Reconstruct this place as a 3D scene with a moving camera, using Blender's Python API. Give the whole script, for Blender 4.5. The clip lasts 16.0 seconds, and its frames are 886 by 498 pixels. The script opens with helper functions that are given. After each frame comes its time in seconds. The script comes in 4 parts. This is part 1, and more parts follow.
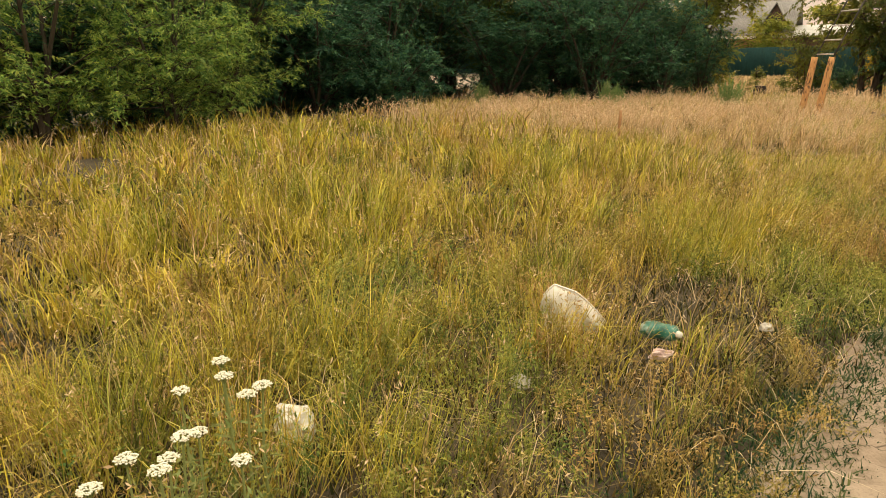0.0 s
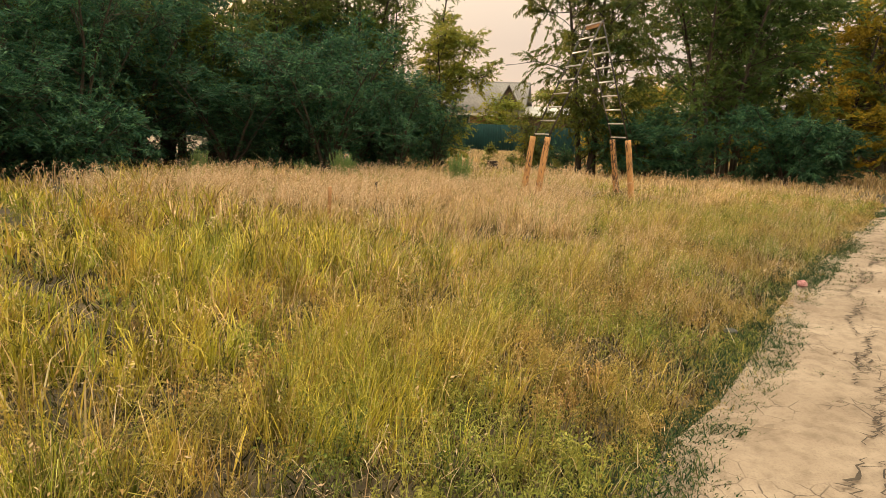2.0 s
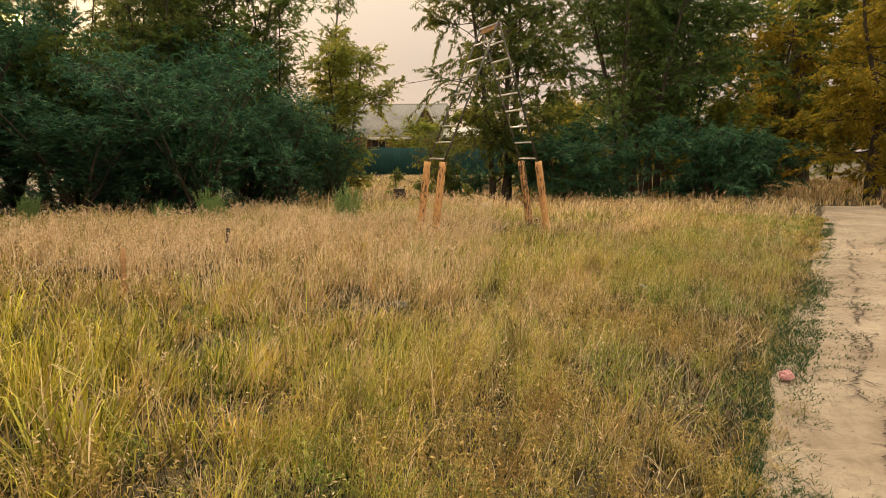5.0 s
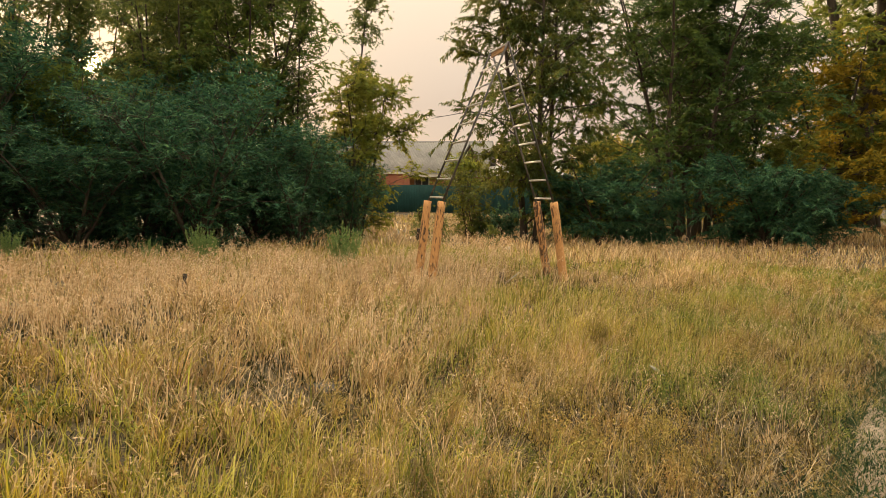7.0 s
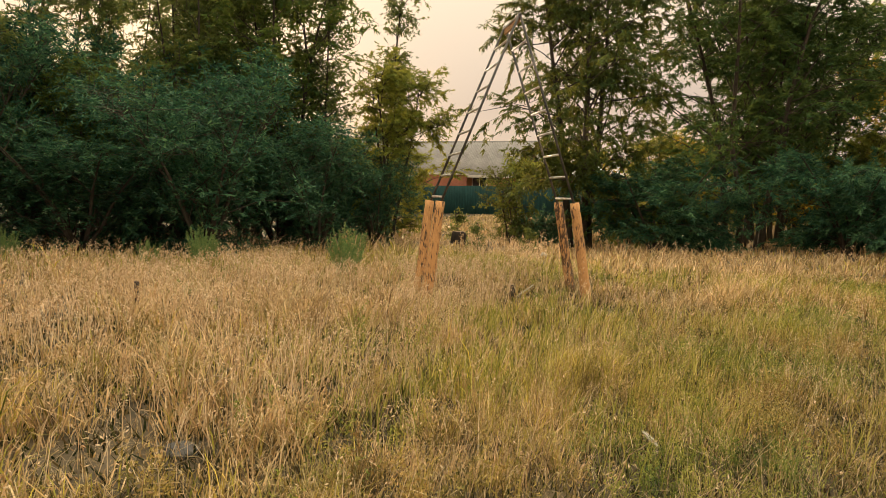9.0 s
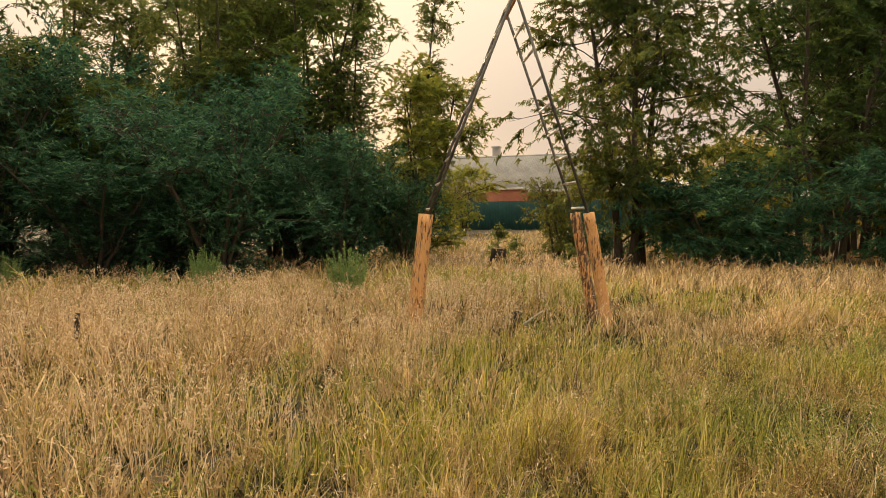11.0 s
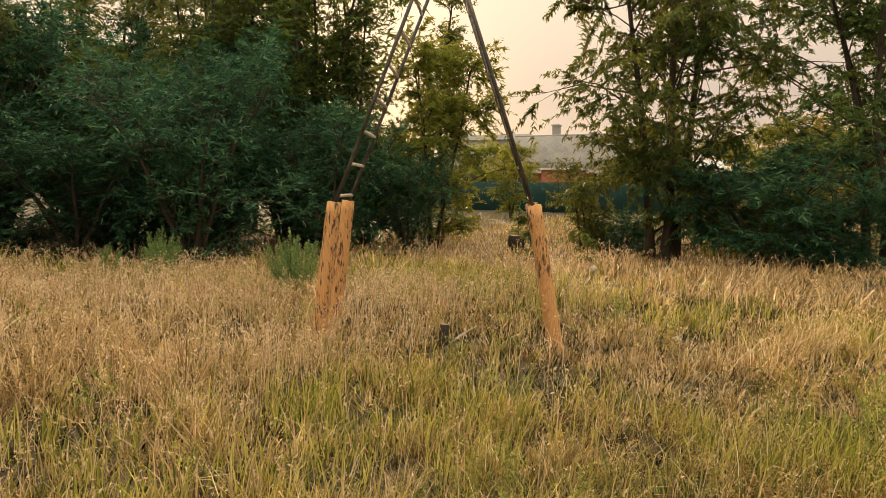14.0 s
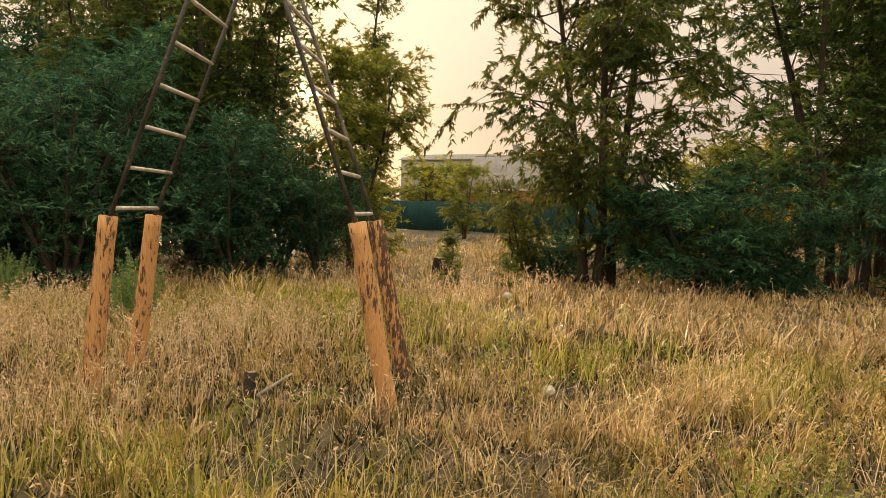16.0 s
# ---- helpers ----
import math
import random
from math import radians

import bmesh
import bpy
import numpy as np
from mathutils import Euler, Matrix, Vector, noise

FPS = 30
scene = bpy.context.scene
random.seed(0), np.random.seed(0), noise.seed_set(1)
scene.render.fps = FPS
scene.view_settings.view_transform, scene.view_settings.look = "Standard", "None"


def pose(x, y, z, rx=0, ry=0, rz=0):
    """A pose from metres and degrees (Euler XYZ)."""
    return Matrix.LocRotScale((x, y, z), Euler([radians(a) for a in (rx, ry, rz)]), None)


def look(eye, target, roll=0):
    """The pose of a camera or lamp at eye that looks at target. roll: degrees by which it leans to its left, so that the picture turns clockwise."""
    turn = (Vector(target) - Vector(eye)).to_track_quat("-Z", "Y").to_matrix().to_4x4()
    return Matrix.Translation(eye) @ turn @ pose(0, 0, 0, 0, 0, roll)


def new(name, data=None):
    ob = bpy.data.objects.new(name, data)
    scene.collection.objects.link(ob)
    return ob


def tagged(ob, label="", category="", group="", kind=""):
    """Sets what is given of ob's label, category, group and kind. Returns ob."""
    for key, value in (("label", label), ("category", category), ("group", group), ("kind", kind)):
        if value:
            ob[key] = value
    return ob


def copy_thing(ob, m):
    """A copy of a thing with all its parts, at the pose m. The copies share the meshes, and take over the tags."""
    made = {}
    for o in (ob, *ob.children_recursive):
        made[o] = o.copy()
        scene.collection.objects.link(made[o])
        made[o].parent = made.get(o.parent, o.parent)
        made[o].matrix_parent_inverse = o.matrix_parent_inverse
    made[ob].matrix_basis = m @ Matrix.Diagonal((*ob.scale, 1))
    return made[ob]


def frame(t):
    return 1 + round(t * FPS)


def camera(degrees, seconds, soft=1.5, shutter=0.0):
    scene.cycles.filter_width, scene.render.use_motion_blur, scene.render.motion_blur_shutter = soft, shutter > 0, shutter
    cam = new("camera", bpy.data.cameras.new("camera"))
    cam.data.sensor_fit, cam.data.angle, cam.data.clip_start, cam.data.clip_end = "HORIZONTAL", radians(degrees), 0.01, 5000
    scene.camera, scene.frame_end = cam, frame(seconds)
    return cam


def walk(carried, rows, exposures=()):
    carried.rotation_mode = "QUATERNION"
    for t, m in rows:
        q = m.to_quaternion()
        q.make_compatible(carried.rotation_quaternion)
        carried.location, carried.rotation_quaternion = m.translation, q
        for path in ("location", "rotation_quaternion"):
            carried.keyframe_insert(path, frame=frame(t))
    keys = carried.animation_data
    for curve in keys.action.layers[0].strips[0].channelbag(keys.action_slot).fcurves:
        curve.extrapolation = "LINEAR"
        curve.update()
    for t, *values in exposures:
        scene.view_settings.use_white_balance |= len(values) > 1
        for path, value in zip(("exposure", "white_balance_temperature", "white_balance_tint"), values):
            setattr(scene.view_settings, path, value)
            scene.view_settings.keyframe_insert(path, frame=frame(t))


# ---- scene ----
cam = camera(64.7, 16.0, soft=0.55)
PATH = [
    (0, (1.378, 1.702, 1.417), (0.378, 3.351, 0.891), -0.3),
    (0.5, (1.325, 2.122, 1.445), (0.414, 3.825, 0.924), -0.7),
    (1, (1.368, 2.691, 1.468), (0.675, 4.51, 1.009), -0.4),
    (1.5, (1.453, 3.214, 1.456), (0.91, 5.1, 1.074), 1.8),
    (2, (1.538, 3.78, 1.453), (1.131, 5.709, 1.118), 2.5),
    (2.5, (1.683, 4.251, 1.467), (1.321, 6.194, 1.157), 2.0),
    (3, (1.713, 4.68, 1.487), (1.352, 6.627, 1.203), 1.0),
    (3.5, (1.68, 5.191, 1.493), (1.331, 7.142, 1.226), -0.1),
    (4, (1.751, 5.659, 1.496), (1.449, 7.611, 1.182), -0.2),
    (4.5, (1.818, 6.167, 1.52), (1.599, 8.133, 1.224), -0.1),
    (7, (2.619, 8.526, 1.534), (2.24, 10.483, 1.374), 0.7),
    (7.5, (2.747, 8.987, 1.504), (2.304, 10.932, 1.353), 1.1),
    (8, (2.962, 9.409, 1.537), (2.463, 11.34, 1.378), 0.8),
    (8.5, (3.098, 9.795, 1.57), (2.562, 11.714, 1.393), 0.7),
    (9, (3.265, 10.308, 1.503), (2.693, 12.218, 1.345), 1.0),
    (11.5, (3.944, 12.334, 1.423), (3.154, 14.168, 1.317), -0.6),
    (12, (4.1, 12.693, 1.402), (3.331, 14.536, 1.291), 0.2),
    (12.5, (4.233, 13.087, 1.495), (3.45, 14.921, 1.343), 0.5),
    (13, (4.35, 13.449, 1.502), (3.513, 15.259, 1.345), 0.8),
    (13.5, (4.425, 13.901, 1.516), (3.521, 15.678, 1.356), 1.1),
    (14, (4.574, 14.151, 1.54), (3.615, 15.898, 1.368), 0.8),
    (14.5, (4.584, 14.657, 1.516), (3.596, 16.39, 1.368), 1.2),
    (15, (4.784, 14.973, 1.522), (3.799, 16.708, 1.384), 1.1),
    (15.5, (4.892, 15.44, 1.515), (3.937, 17.191, 1.377), 1.1),
    (16, (5.046, 15.929, 1.506), (4.15, 17.714, 1.394), 1.4),
]
walk(cam, [(t, look(eye, target, roll)) for t, eye, target, roll in PATH], [(0, 0.15), (1.5, 0.22), (3, 0.04), (4.5, 0.02), (12, -0.1), (16, -0.1)])

# ---- light ----
SUN_DIR = Vector((-0.597, 0.786, 0.157)).normalized()
world = bpy.data.worlds.new("world")
scene.world = world
world.use_nodes = True
wn = world.node_tree.nodes
sky = wn.new("ShaderNodeTexSky")
sky.sky_type = "NISHITA"
sky.sun_disc = False
sky.sun_elevation = radians(9.0)
sky.sun_rotation = radians(-37.2)
sky.air_density, sky.dust_density, sky.ozone_density = 1.0, 3.0, 1.0
wn["Background"].inputs["Strength"].default_value = 0.011
world.node_tree.links.new(sky.outputs["Color"], wn["Background"].inputs["Color"])
# even evening haze over the whole sky
haze = wn.new("ShaderNodeBackground")
# beige at the horizon, brighter and paler towards the zenith
sky_at = wn.new("ShaderNodeTexCoord")
sky_xyz = wn.new("ShaderNodeSeparateXYZ")
sky_ramp = wn.new("ShaderNodeValToRGB")
els = sky_ramp.color_ramp.elements
els[0].position, els[0].color = 0.12, (0.262, 0.204, 0.164, 1)
els[1].position, els[1].color = 0.95, (1.06, 0.93, 0.69, 1)
els.new(0.4).color = (0.52, 0.418, 0.292, 1)
world.node_tree.links.new(sky_at.outputs["Generated"], sky_xyz.inputs[0])
world.node_tree.links.new(sky_xyz.outputs["Z"], sky_ramp.inputs["Fac"])
world.node_tree.links.new(sky_ramp.outputs["Color"], haze.inputs["Color"])
haze.inputs["Strength"].default_value = 2.55
both = wn.new("ShaderNodeAddShader")
world.node_tree.links.new(wn["Background"].outputs[0], both.inputs[0])
world.node_tree.links.new(haze.outputs[0], both.inputs[1])
world.node_tree.links.new(both.outputs[0], wn["World Output"].inputs["Surface"])
sun = new("sun_lamp", bpy.data.lights.new("sun_lamp", "SUN"))
sun.data.energy, sun.data.angle, sun.data.color = 5.0, radians(0.6), (1.0, 0.72, 0.42)
sun.matrix_world = look((0, 0, 30), Vector((0, 0, 30)) - (SUN_DIR + Vector((0, 0, 0.03))))


# ---- materials ----
def material(name, build):
    m = bpy.data.materials.new(name)
    m.use_nodes = True
    nt = m.node_tree
    bsdf = nt.nodes["Principled BSDF"]
    build(nt, bsdf)
    return m


def node(nt, kind, **values):
    n = nt.nodes.new(kind)
    for k, v in values.items():
        n.inputs[k.replace("_", " ")].default_value = v
    return n


def ramp(nt, fac, stops):
    r = nt.nodes.new("ShaderNodeValToRGB")
    els = r.color_ramp.elements
    while len(els) < len(stops):
        els.new(0.5)
    for e, (p, c) in zip(els, stops):
        e.position, e.color = p, (*c, 1)
    nt.links.new(fac, r.inputs["Fac"])
    return r.outputs["Color"]


def coords(nt, scale=(1, 1, 1)):
    tc = nt.nodes.new("ShaderNodeTexCoord")
    mp = nt.nodes.new("ShaderNodeMapping")
    mp.inputs["Scale"].default_value = scale
    nt.links.new(tc.outputs["Object"], mp.inputs["Vector"])
    return mp.outputs["Vector"]


def noise_fac(nt, scale, detail=4.0, vec=None, rough=0.6):
    n = node(nt, "ShaderNodeTexNoise", Scale=scale, Detail=detail, Roughness=rough)
    if vec is None:
        vec = coords(nt)
    nt.links.new(vec, n.inputs["Vector"])
    return n.outputs["Fac"]


def mixc(nt, fac, a, b, blend="MIX"):
    m = nt.nodes.new("ShaderNodeMix")
    m.data_type, m.blend_type = "RGBA", blend
    if isinstance(fac, float):
        m.inputs[0].default_value = fac
    else:
        nt.links.new(fac, m.inputs[0])
    for sock, v in ((m.inputs[6], a), (m.inputs[7], b)):
        if isinstance(v, tuple):
            sock.default_value = (*v, 1)
        else:
            nt.links.new(v, sock)
    return m.outputs[2]


def bump(nt, bsdf, height, strength=0.4, dist=0.01):
    b = node(nt, "ShaderNodeBump", Strength=strength, Distance=dist)
    nt.links.new(height, b.inputs["Height"])
    nt.links.new(b.outputs["Normal"], bsdf.inputs["Normal"])


def plain(name, stops, scale=6.0, rough=0.8, metal=0.0, fine=40.0, relief=0.3, stretch=(1, 1, 1), random_tint=0.0):
    """Two scales of noise between the colours given, with a fine relief."""
    def build(nt, bsdf):
        vec = coords(nt, stretch)
        a, b = noise_fac(nt, scale, 5, vec), noise_fac(nt, fine, 6, vec)
        mx = nt.nodes.new("ShaderNodeMath")
        mx.operation = "MULTIPLY_ADD"
        nt.links.new(b, mx.inputs[0])
        mx.inputs[1].default_value = 0.5
        sub = nt.nodes.new("ShaderNodeMath")
        sub.operation = "MULTIPLY_ADD"
        nt.links.new(a, sub.inputs[0])
        sub.inputs[1].default_value, sub.inputs[2].default_value = 1.0, -0.25
        nt.links.new(sub.outputs[0], mx.inputs[2])
        c = ramp(nt, mx.outputs[0], stops)
        nt.links.new(c, bsdf.inputs["Base Color"])
        bsdf.inputs["Roughness"].default_value = rough
        bsdf.inputs["Metallic"].default_value = metal
        bump(nt, bsdf, b, relief)
    return material(name, build)


def foliage(name, colours, through_light=0.45, rough=0.7, gloss=0.08, patch=None, tuft=None, glow=None):
    """Leaves or blades: a tint for each island, broad patches, darker and lighter tones multiplied in by tuft, and
    light that passes through.
    """
    def build(nt, bsdf):
        g = nt.nodes.new("ShaderNodeNewGeometry")
        n = len(colours)
        c = ramp(nt, g.outputs["Random Per Island"], [(i / (n - 1), k) for i, k in enumerate(colours)])
        flat = coords(nt, (1, 1, 0.15))
        if patch:
            p = ramp(nt, noise_fac(nt, patch[0], 5, flat), [(0.38, patch[1]), (0.5, patch[2]), (0.62, patch[3])])
            c = mixc(nt, 0.5, c, p)
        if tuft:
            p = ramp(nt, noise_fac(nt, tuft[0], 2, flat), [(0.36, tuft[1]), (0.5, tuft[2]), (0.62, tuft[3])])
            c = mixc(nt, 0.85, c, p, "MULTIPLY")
        nt.links.new(c, bsdf.inputs["Base Color"])
        bsdf.inputs["Roughness"].default_value = rough
        bsdf.inputs["Specular IOR Level"].default_value = gloss
        t = nt.nodes.new("ShaderNodeBsdfTranslucent")
        nt.links.new(mixc(nt, 0.55, c, glow) if glow else c, t.inputs["Color"])
        mix = node(nt, "ShaderNodeMixShader", Fac=through_light)
        nt.links.new(bsdf.outputs[0], mix.inputs[1])
        nt.links.new(t.outputs[0], mix.inputs[2])
        nt.links.new(mix.outputs[0], nt.nodes["Material Output"].inputs["Surface"])
    return material(name, build)


M_GROUND = plain("soil", [(0.25, (0.028, 0.022, 0.013)), (0.5, (0.065, 0.05, 0.028)), (0.75, (0.15, 0.11, 0.06))], 1.6, 0.95, fine=30, relief=0.6)


def dirt(nt, bsdf):
    vec = coords(nt)
    a, b, fine = noise_fac(nt, 1.1, 5, vec), noise_fac(nt, 9, 6, vec), noise_fac(nt, 90, 4, vec)
    c = ramp(nt, a, [(0.3, (0.23, 0.17, 0.12)), (0.55, (0.34, 0.265, 0.195)), (0.75, (0.42, 0.335, 0.255))])
    d = ramp(nt, b, [(0.3, (0.62, 0.6, 0.58)), (0.55, (1, 1, 1))])
    c = mixc(nt, 0.8, c, d, "MULTIPLY")
    e = ramp(nt, fine, [(0.35, (0.7, 0.68, 0.66)), (0.5, (1, 1, 1))])
    c = mixc(nt, 0.5, c, e, "MULTIPLY")
    # hairline drying cracks in some stretches
    vor = node(nt, "ShaderNodeTexVoronoi", Scale=7.0)
    vor.feature = "DISTANCE_TO_EDGE"
    nt.links.new(vec, vor.inputs["Vector"])
    hair = ramp(nt, vor.outputs["Distance"], [(0.0, (1, 1, 1)), (0.035, (0, 0, 0))])
    where = ramp(nt, noise_fac(nt, 1.6, 3, vec), [(0.5, (0, 0, 0)), (0.6, (1, 1, 1))])
    crack = mixc(nt, 1.0, hair, where, "MULTIPLY")
    c = mixc(nt, crack, c, (0.07, 0.05, 0.035))
    nt.links.new(c, bsdf.inputs["Base Color"])
    bsdf.inputs["Roughness"].default_value = 0.95
    bump(nt, bsdf, fine, 0.5, 0.006)


M_DIRT = material("packed_dirt", dirt)

# the dark first tone paints shade between grass clumps into the blades
TUFT_SHADE = (4.0, (0.16, 0.17, 0.12), (0.75, 0.74, 0.7), (1.0, 0.98, 0.95))
M_GRASS_GREEN = foliage("yellow_green_grass", [(0.025, 0.04, 0.01), (0.2, 0.23, 0.025), (0.88, 0.74, 0.1), (1.0, 0.88, 0.28), (0.12, 0.08, 0.025)], 0.22, 0.45, 0.3, (1.5, (0.26, 0.36, 0.03), (0.78, 0.66, 0.06), (0.74, 0.42, 0.1)), TUFT_SHADE)
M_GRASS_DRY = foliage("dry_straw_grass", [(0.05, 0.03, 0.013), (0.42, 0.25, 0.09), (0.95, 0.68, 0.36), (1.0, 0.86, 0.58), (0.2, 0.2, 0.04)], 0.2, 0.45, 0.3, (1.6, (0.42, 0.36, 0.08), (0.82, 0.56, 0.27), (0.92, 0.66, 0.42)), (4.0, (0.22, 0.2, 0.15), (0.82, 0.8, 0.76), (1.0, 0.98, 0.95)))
M_SEED = foliage("seed_heads", [(0.5, 0.33, 0.18), (0.82, 0.62, 0.4), (0.95, 0.8, 0.6)], 0.4, tuft=(1.0, (0.7, 0.66, 0.55), (0.95, 0.9, 0.85), (1, 1, 1)))
# here too the darkest tuft tone imitates shade inside the weeds
M_WEED = foliage("weed_leaves", [(0.04, 0.055, 0.016), (0.22, 0.17, 0.05), (0.48, 0.37, 0.11), (0.74, 0.58, 0.28), (0.36, 0.18, 0.08)], 0.2, 0.6, 0.15, (3.0, (0.2, 0.22, 0.05), (0.66, 0.5, 0.13), (0.58, 0.31, 0.13)), (4.0, (0.2, 0.22, 0.17), (0.78, 0.76, 0.72), (1.0, 1.0, 1.0)))
# near-black tones put the shade between tufts into these short blades
M_GAP_SHADE = foliage("gap_shade_blades", [(0.01, 0.017, 0.006), (0.025, 0.036, 0.01), (0.07, 0.07, 0.018), (0.09, 0.058, 0.024), (0.33, 0.24, 0.1)], 0.25, tuft=(3.0, (0.5, 0.5, 0.5), (0.9, 0.9, 0.9), (1, 1, 1)))
M_WEED_GREEN = foliage("green_weed_leaves", [(0.04, 0.09, 0.03), (0.16, 0.24, 0.05), (0.42, 0.44, 0.09), (0.6, 0.58, 0.22)], 0.25, 0.6, 0.15, (2.6, (0.1, 0.2, 0.06), (0.42, 0.42, 0.08), (0.55, 0.46, 0.1)), (4.0, (0.25, 0.28, 0.22), (0.8, 0.8, 0.76), (1.0, 1.0, 1.0)))
M_STRAW = foliage("bleached_straw", [(0.2, 0.13, 0.06), (0.5, 0.36, 0.19), (0.72, 0.56, 0.34), (0.85, 0.72, 0.5)], 0.2, 0.5, 0.2, tuft=(3.0, (0.5, 0.48, 0.42), (0.85, 0.84, 0.8), (1, 1, 1)))
# soil colour darkened to stand for the shade down in the cracks
M_CRACK = plain("crack_shade_soil", [(0.3, (0.035, 0.026, 0.018)), (0.7, (0.085, 0.062, 0.042))], 9, 0.95, fine=60)
M_STEM = foliage("pale_green_stems", [(0.16, 0.22, 0.07), (0.28, 0.33, 0.12), (0.36, 0.36, 0.14)], 0.3)
M_FRESH = foliage("fresh_green_blades", [(0.09, 0.11, 0.02), (0.27, 0.29, 0.05), (0.55, 0.48, 0.1), (0.72, 0.6, 0.22)], 0.3, 0.5, 0.2)
M_MAT = foliage("low_green_mat", [(0.02, 0.05, 0.026), (0.045, 0.09, 0.038), (0.15, 0.16, 0.06)], 0.3)
# bluish low tuft tones put the shade inside crowns into the leaf colour
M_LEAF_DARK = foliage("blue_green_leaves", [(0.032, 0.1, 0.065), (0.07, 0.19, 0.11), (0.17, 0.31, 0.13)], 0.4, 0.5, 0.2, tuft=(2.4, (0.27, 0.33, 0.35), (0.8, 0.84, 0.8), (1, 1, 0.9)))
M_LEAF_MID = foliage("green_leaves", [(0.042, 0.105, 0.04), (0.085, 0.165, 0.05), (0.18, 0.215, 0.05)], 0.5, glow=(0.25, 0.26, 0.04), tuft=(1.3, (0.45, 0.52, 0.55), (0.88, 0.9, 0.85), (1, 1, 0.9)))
M_LEAF_YELLOW = foliage("yellow_green_leaves", [(0.04, 0.11, 0.035), (0.13, 0.24, 0.05), (0.32, 0.36, 0.07)], 0.55, 0.5, 0.2, glow=(0.55, 0.42, 0.06))
M_LEAF_HEDGE = foliage("bright_green_leaves", [(0.09, 0.2, 0.06), (0.28, 0.44, 0.1), (0.56, 0.62, 0.15)], 0.45, 0.5, 0.2, tuft=(1.8, (0.35, 0.42, 0.45), (0.85, 0.88, 0.82), (1, 1, 0.9)))
M_LEAF_SPARSE = foliage("olive_leaves", [(0.03, 0.085, 0.04), (0.085, 0.16, 0.06), (0.2, 0.25, 0.075)], 0.5, 0.5, 0.15, glow=(0.38, 0.34, 0.06))
# the yellow patch colour paints sunlit sprays into green leaves
M_LEAF_SUN_PATCH = foliage("sun_patched_leaves", [(0.03, 0.085, 0.035), (0.12, 0.21, 0.065), (0.33, 0.34, 0.08)], 0.55, 0.5, 0.25, glow=(0.36, 0.35, 0.05), patch=(0.9, (0.03, 0.1, 0.05), (0.1, 0.19, 0.06), (0.4, 0.36, 0.06)), tuft=(1.6, (0.4, 0.46, 0.5), (0.9, 0.9, 0.85), (1, 1, 0.9)))
M_LEAF_OAK = foliage("dark_narrow_leaves", [(0.02, 0.055, 0.025), (0.045, 0.1, 0.04), (0.1, 0.16, 0.05)], 0.42, 0.55, 0.12, glow=(0.42, 0.37, 0.05), tuft=(0.9, (0.5, 0.55, 0.6), (0.85, 0.88, 0.85), (1, 1, 0.9)))
M_LEAF_ACACIA = foliage("fine_green_leaves", [(0.025, 0.075, 0.04), (0.05, 0.125, 0.055), (0.12, 0.2, 0.065)], 0.4, 0.55, 0.12, glow=(0.26, 0.31, 0.05), tuft=(1.1, (0.5, 0.58, 0.6), (0.88, 0.9, 0.85), (1, 1, 0.9)))
M_LEAF_GOLD = foliage("golden_leaves", [(0.05, 0.09, 0.025), (0.22, 0.2, 0.035), (0.58, 0.42, 0.06)], 0.55, glow=(0.66, 0.46, 0.05), tuft=(0.9, (0.3, 0.36, 0.34), (0.85, 0.85, 0.8), (1, 1, 0.95)))
M_LEAF_SHRUB = foliage("grey_green_leaves", [(0.14, 0.24, 0.09), (0.22, 0.33, 0.12), (0.33, 0.41, 0.16)], 0.4)
M_BARK = plain("dark_bark", [(0.3, (0.03, 0.024, 0.018)), (0.6, (0.075, 0.058, 0.042)), (0.8, (0.13, 0.1, 0.075))], 5, 0.95, fine=30, relief=0.9, stretch=(1, 1, 0.25))


def post_wood(nt, bsdf, peel_at=0.28):
    vec = coords(nt, (1, 1, 0.22))
    a, b, fine = noise_fac(nt, 6, 6, vec, 0.75), noise_fac(nt, 48, 6, vec, 0.75), noise_fac(nt, 140, 4, coords(nt, (1, 1, 0.08)))
    c = ramp(nt, fine, [(0.3, (0.44, 0.21, 0.08)), (0.6, (0.62, 0.34, 0.135)), (0.8, (0.7, 0.44, 0.21))])
    m = nt.nodes.new("ShaderNodeMath")
    m.operation = "MULTIPLY"
    nt.links.new(a, m.inputs[0])
    nt.links.new(b, m.inputs[1])
    peel = ramp(nt, m.outputs[0], [(peel_at, (0, 0, 0)), (peel_at + 0.035, (1, 1, 1))])
    c = mixc(nt, peel, c, (0.085, 0.05, 0.03))
    nt.links.new(c, bsdf.inputs["Base Color"])
    bsdf.inputs["Roughness"].default_value = 0.85
    bump(nt, bsdf, m.outputs[0], 0.7, 0.02)


M_POST = material("peeling_orange_post", post_wood)
M_POST_BARE = material("bare_dark_post", lambda nt, bsdf: post_wood(nt, bsdf, 0.232))
M_RAIL = plain("dull_steel_rail", [(0.3, (0.03, 0.029, 0.028)), (0.55, (0.085, 0.078, 0.07)), (0.75, (0.24, 0.21, 0.18))], 3, 0.6, 0.1, fine=50, relief=0.3)
M_RUNG = plain("pale_worn_rung", [(0.3, (0.35, 0.31, 0.27)), (0.6, (0.62, 0.58, 0.53)), (0.8, (0.75, 0.72, 0.68))], 8, 0.45, 0.2, fine=60, relief=0.2)
M_BOARD = plain("weathered_board", [(0.3, (0.22, 0.11, 0.05)), (0.6, (0.42, 0.23, 0.1)), (0.8, (0.5, 0.3, 0.15))], 6, 0.85, fine=40, stretch=(1, 1, 6))
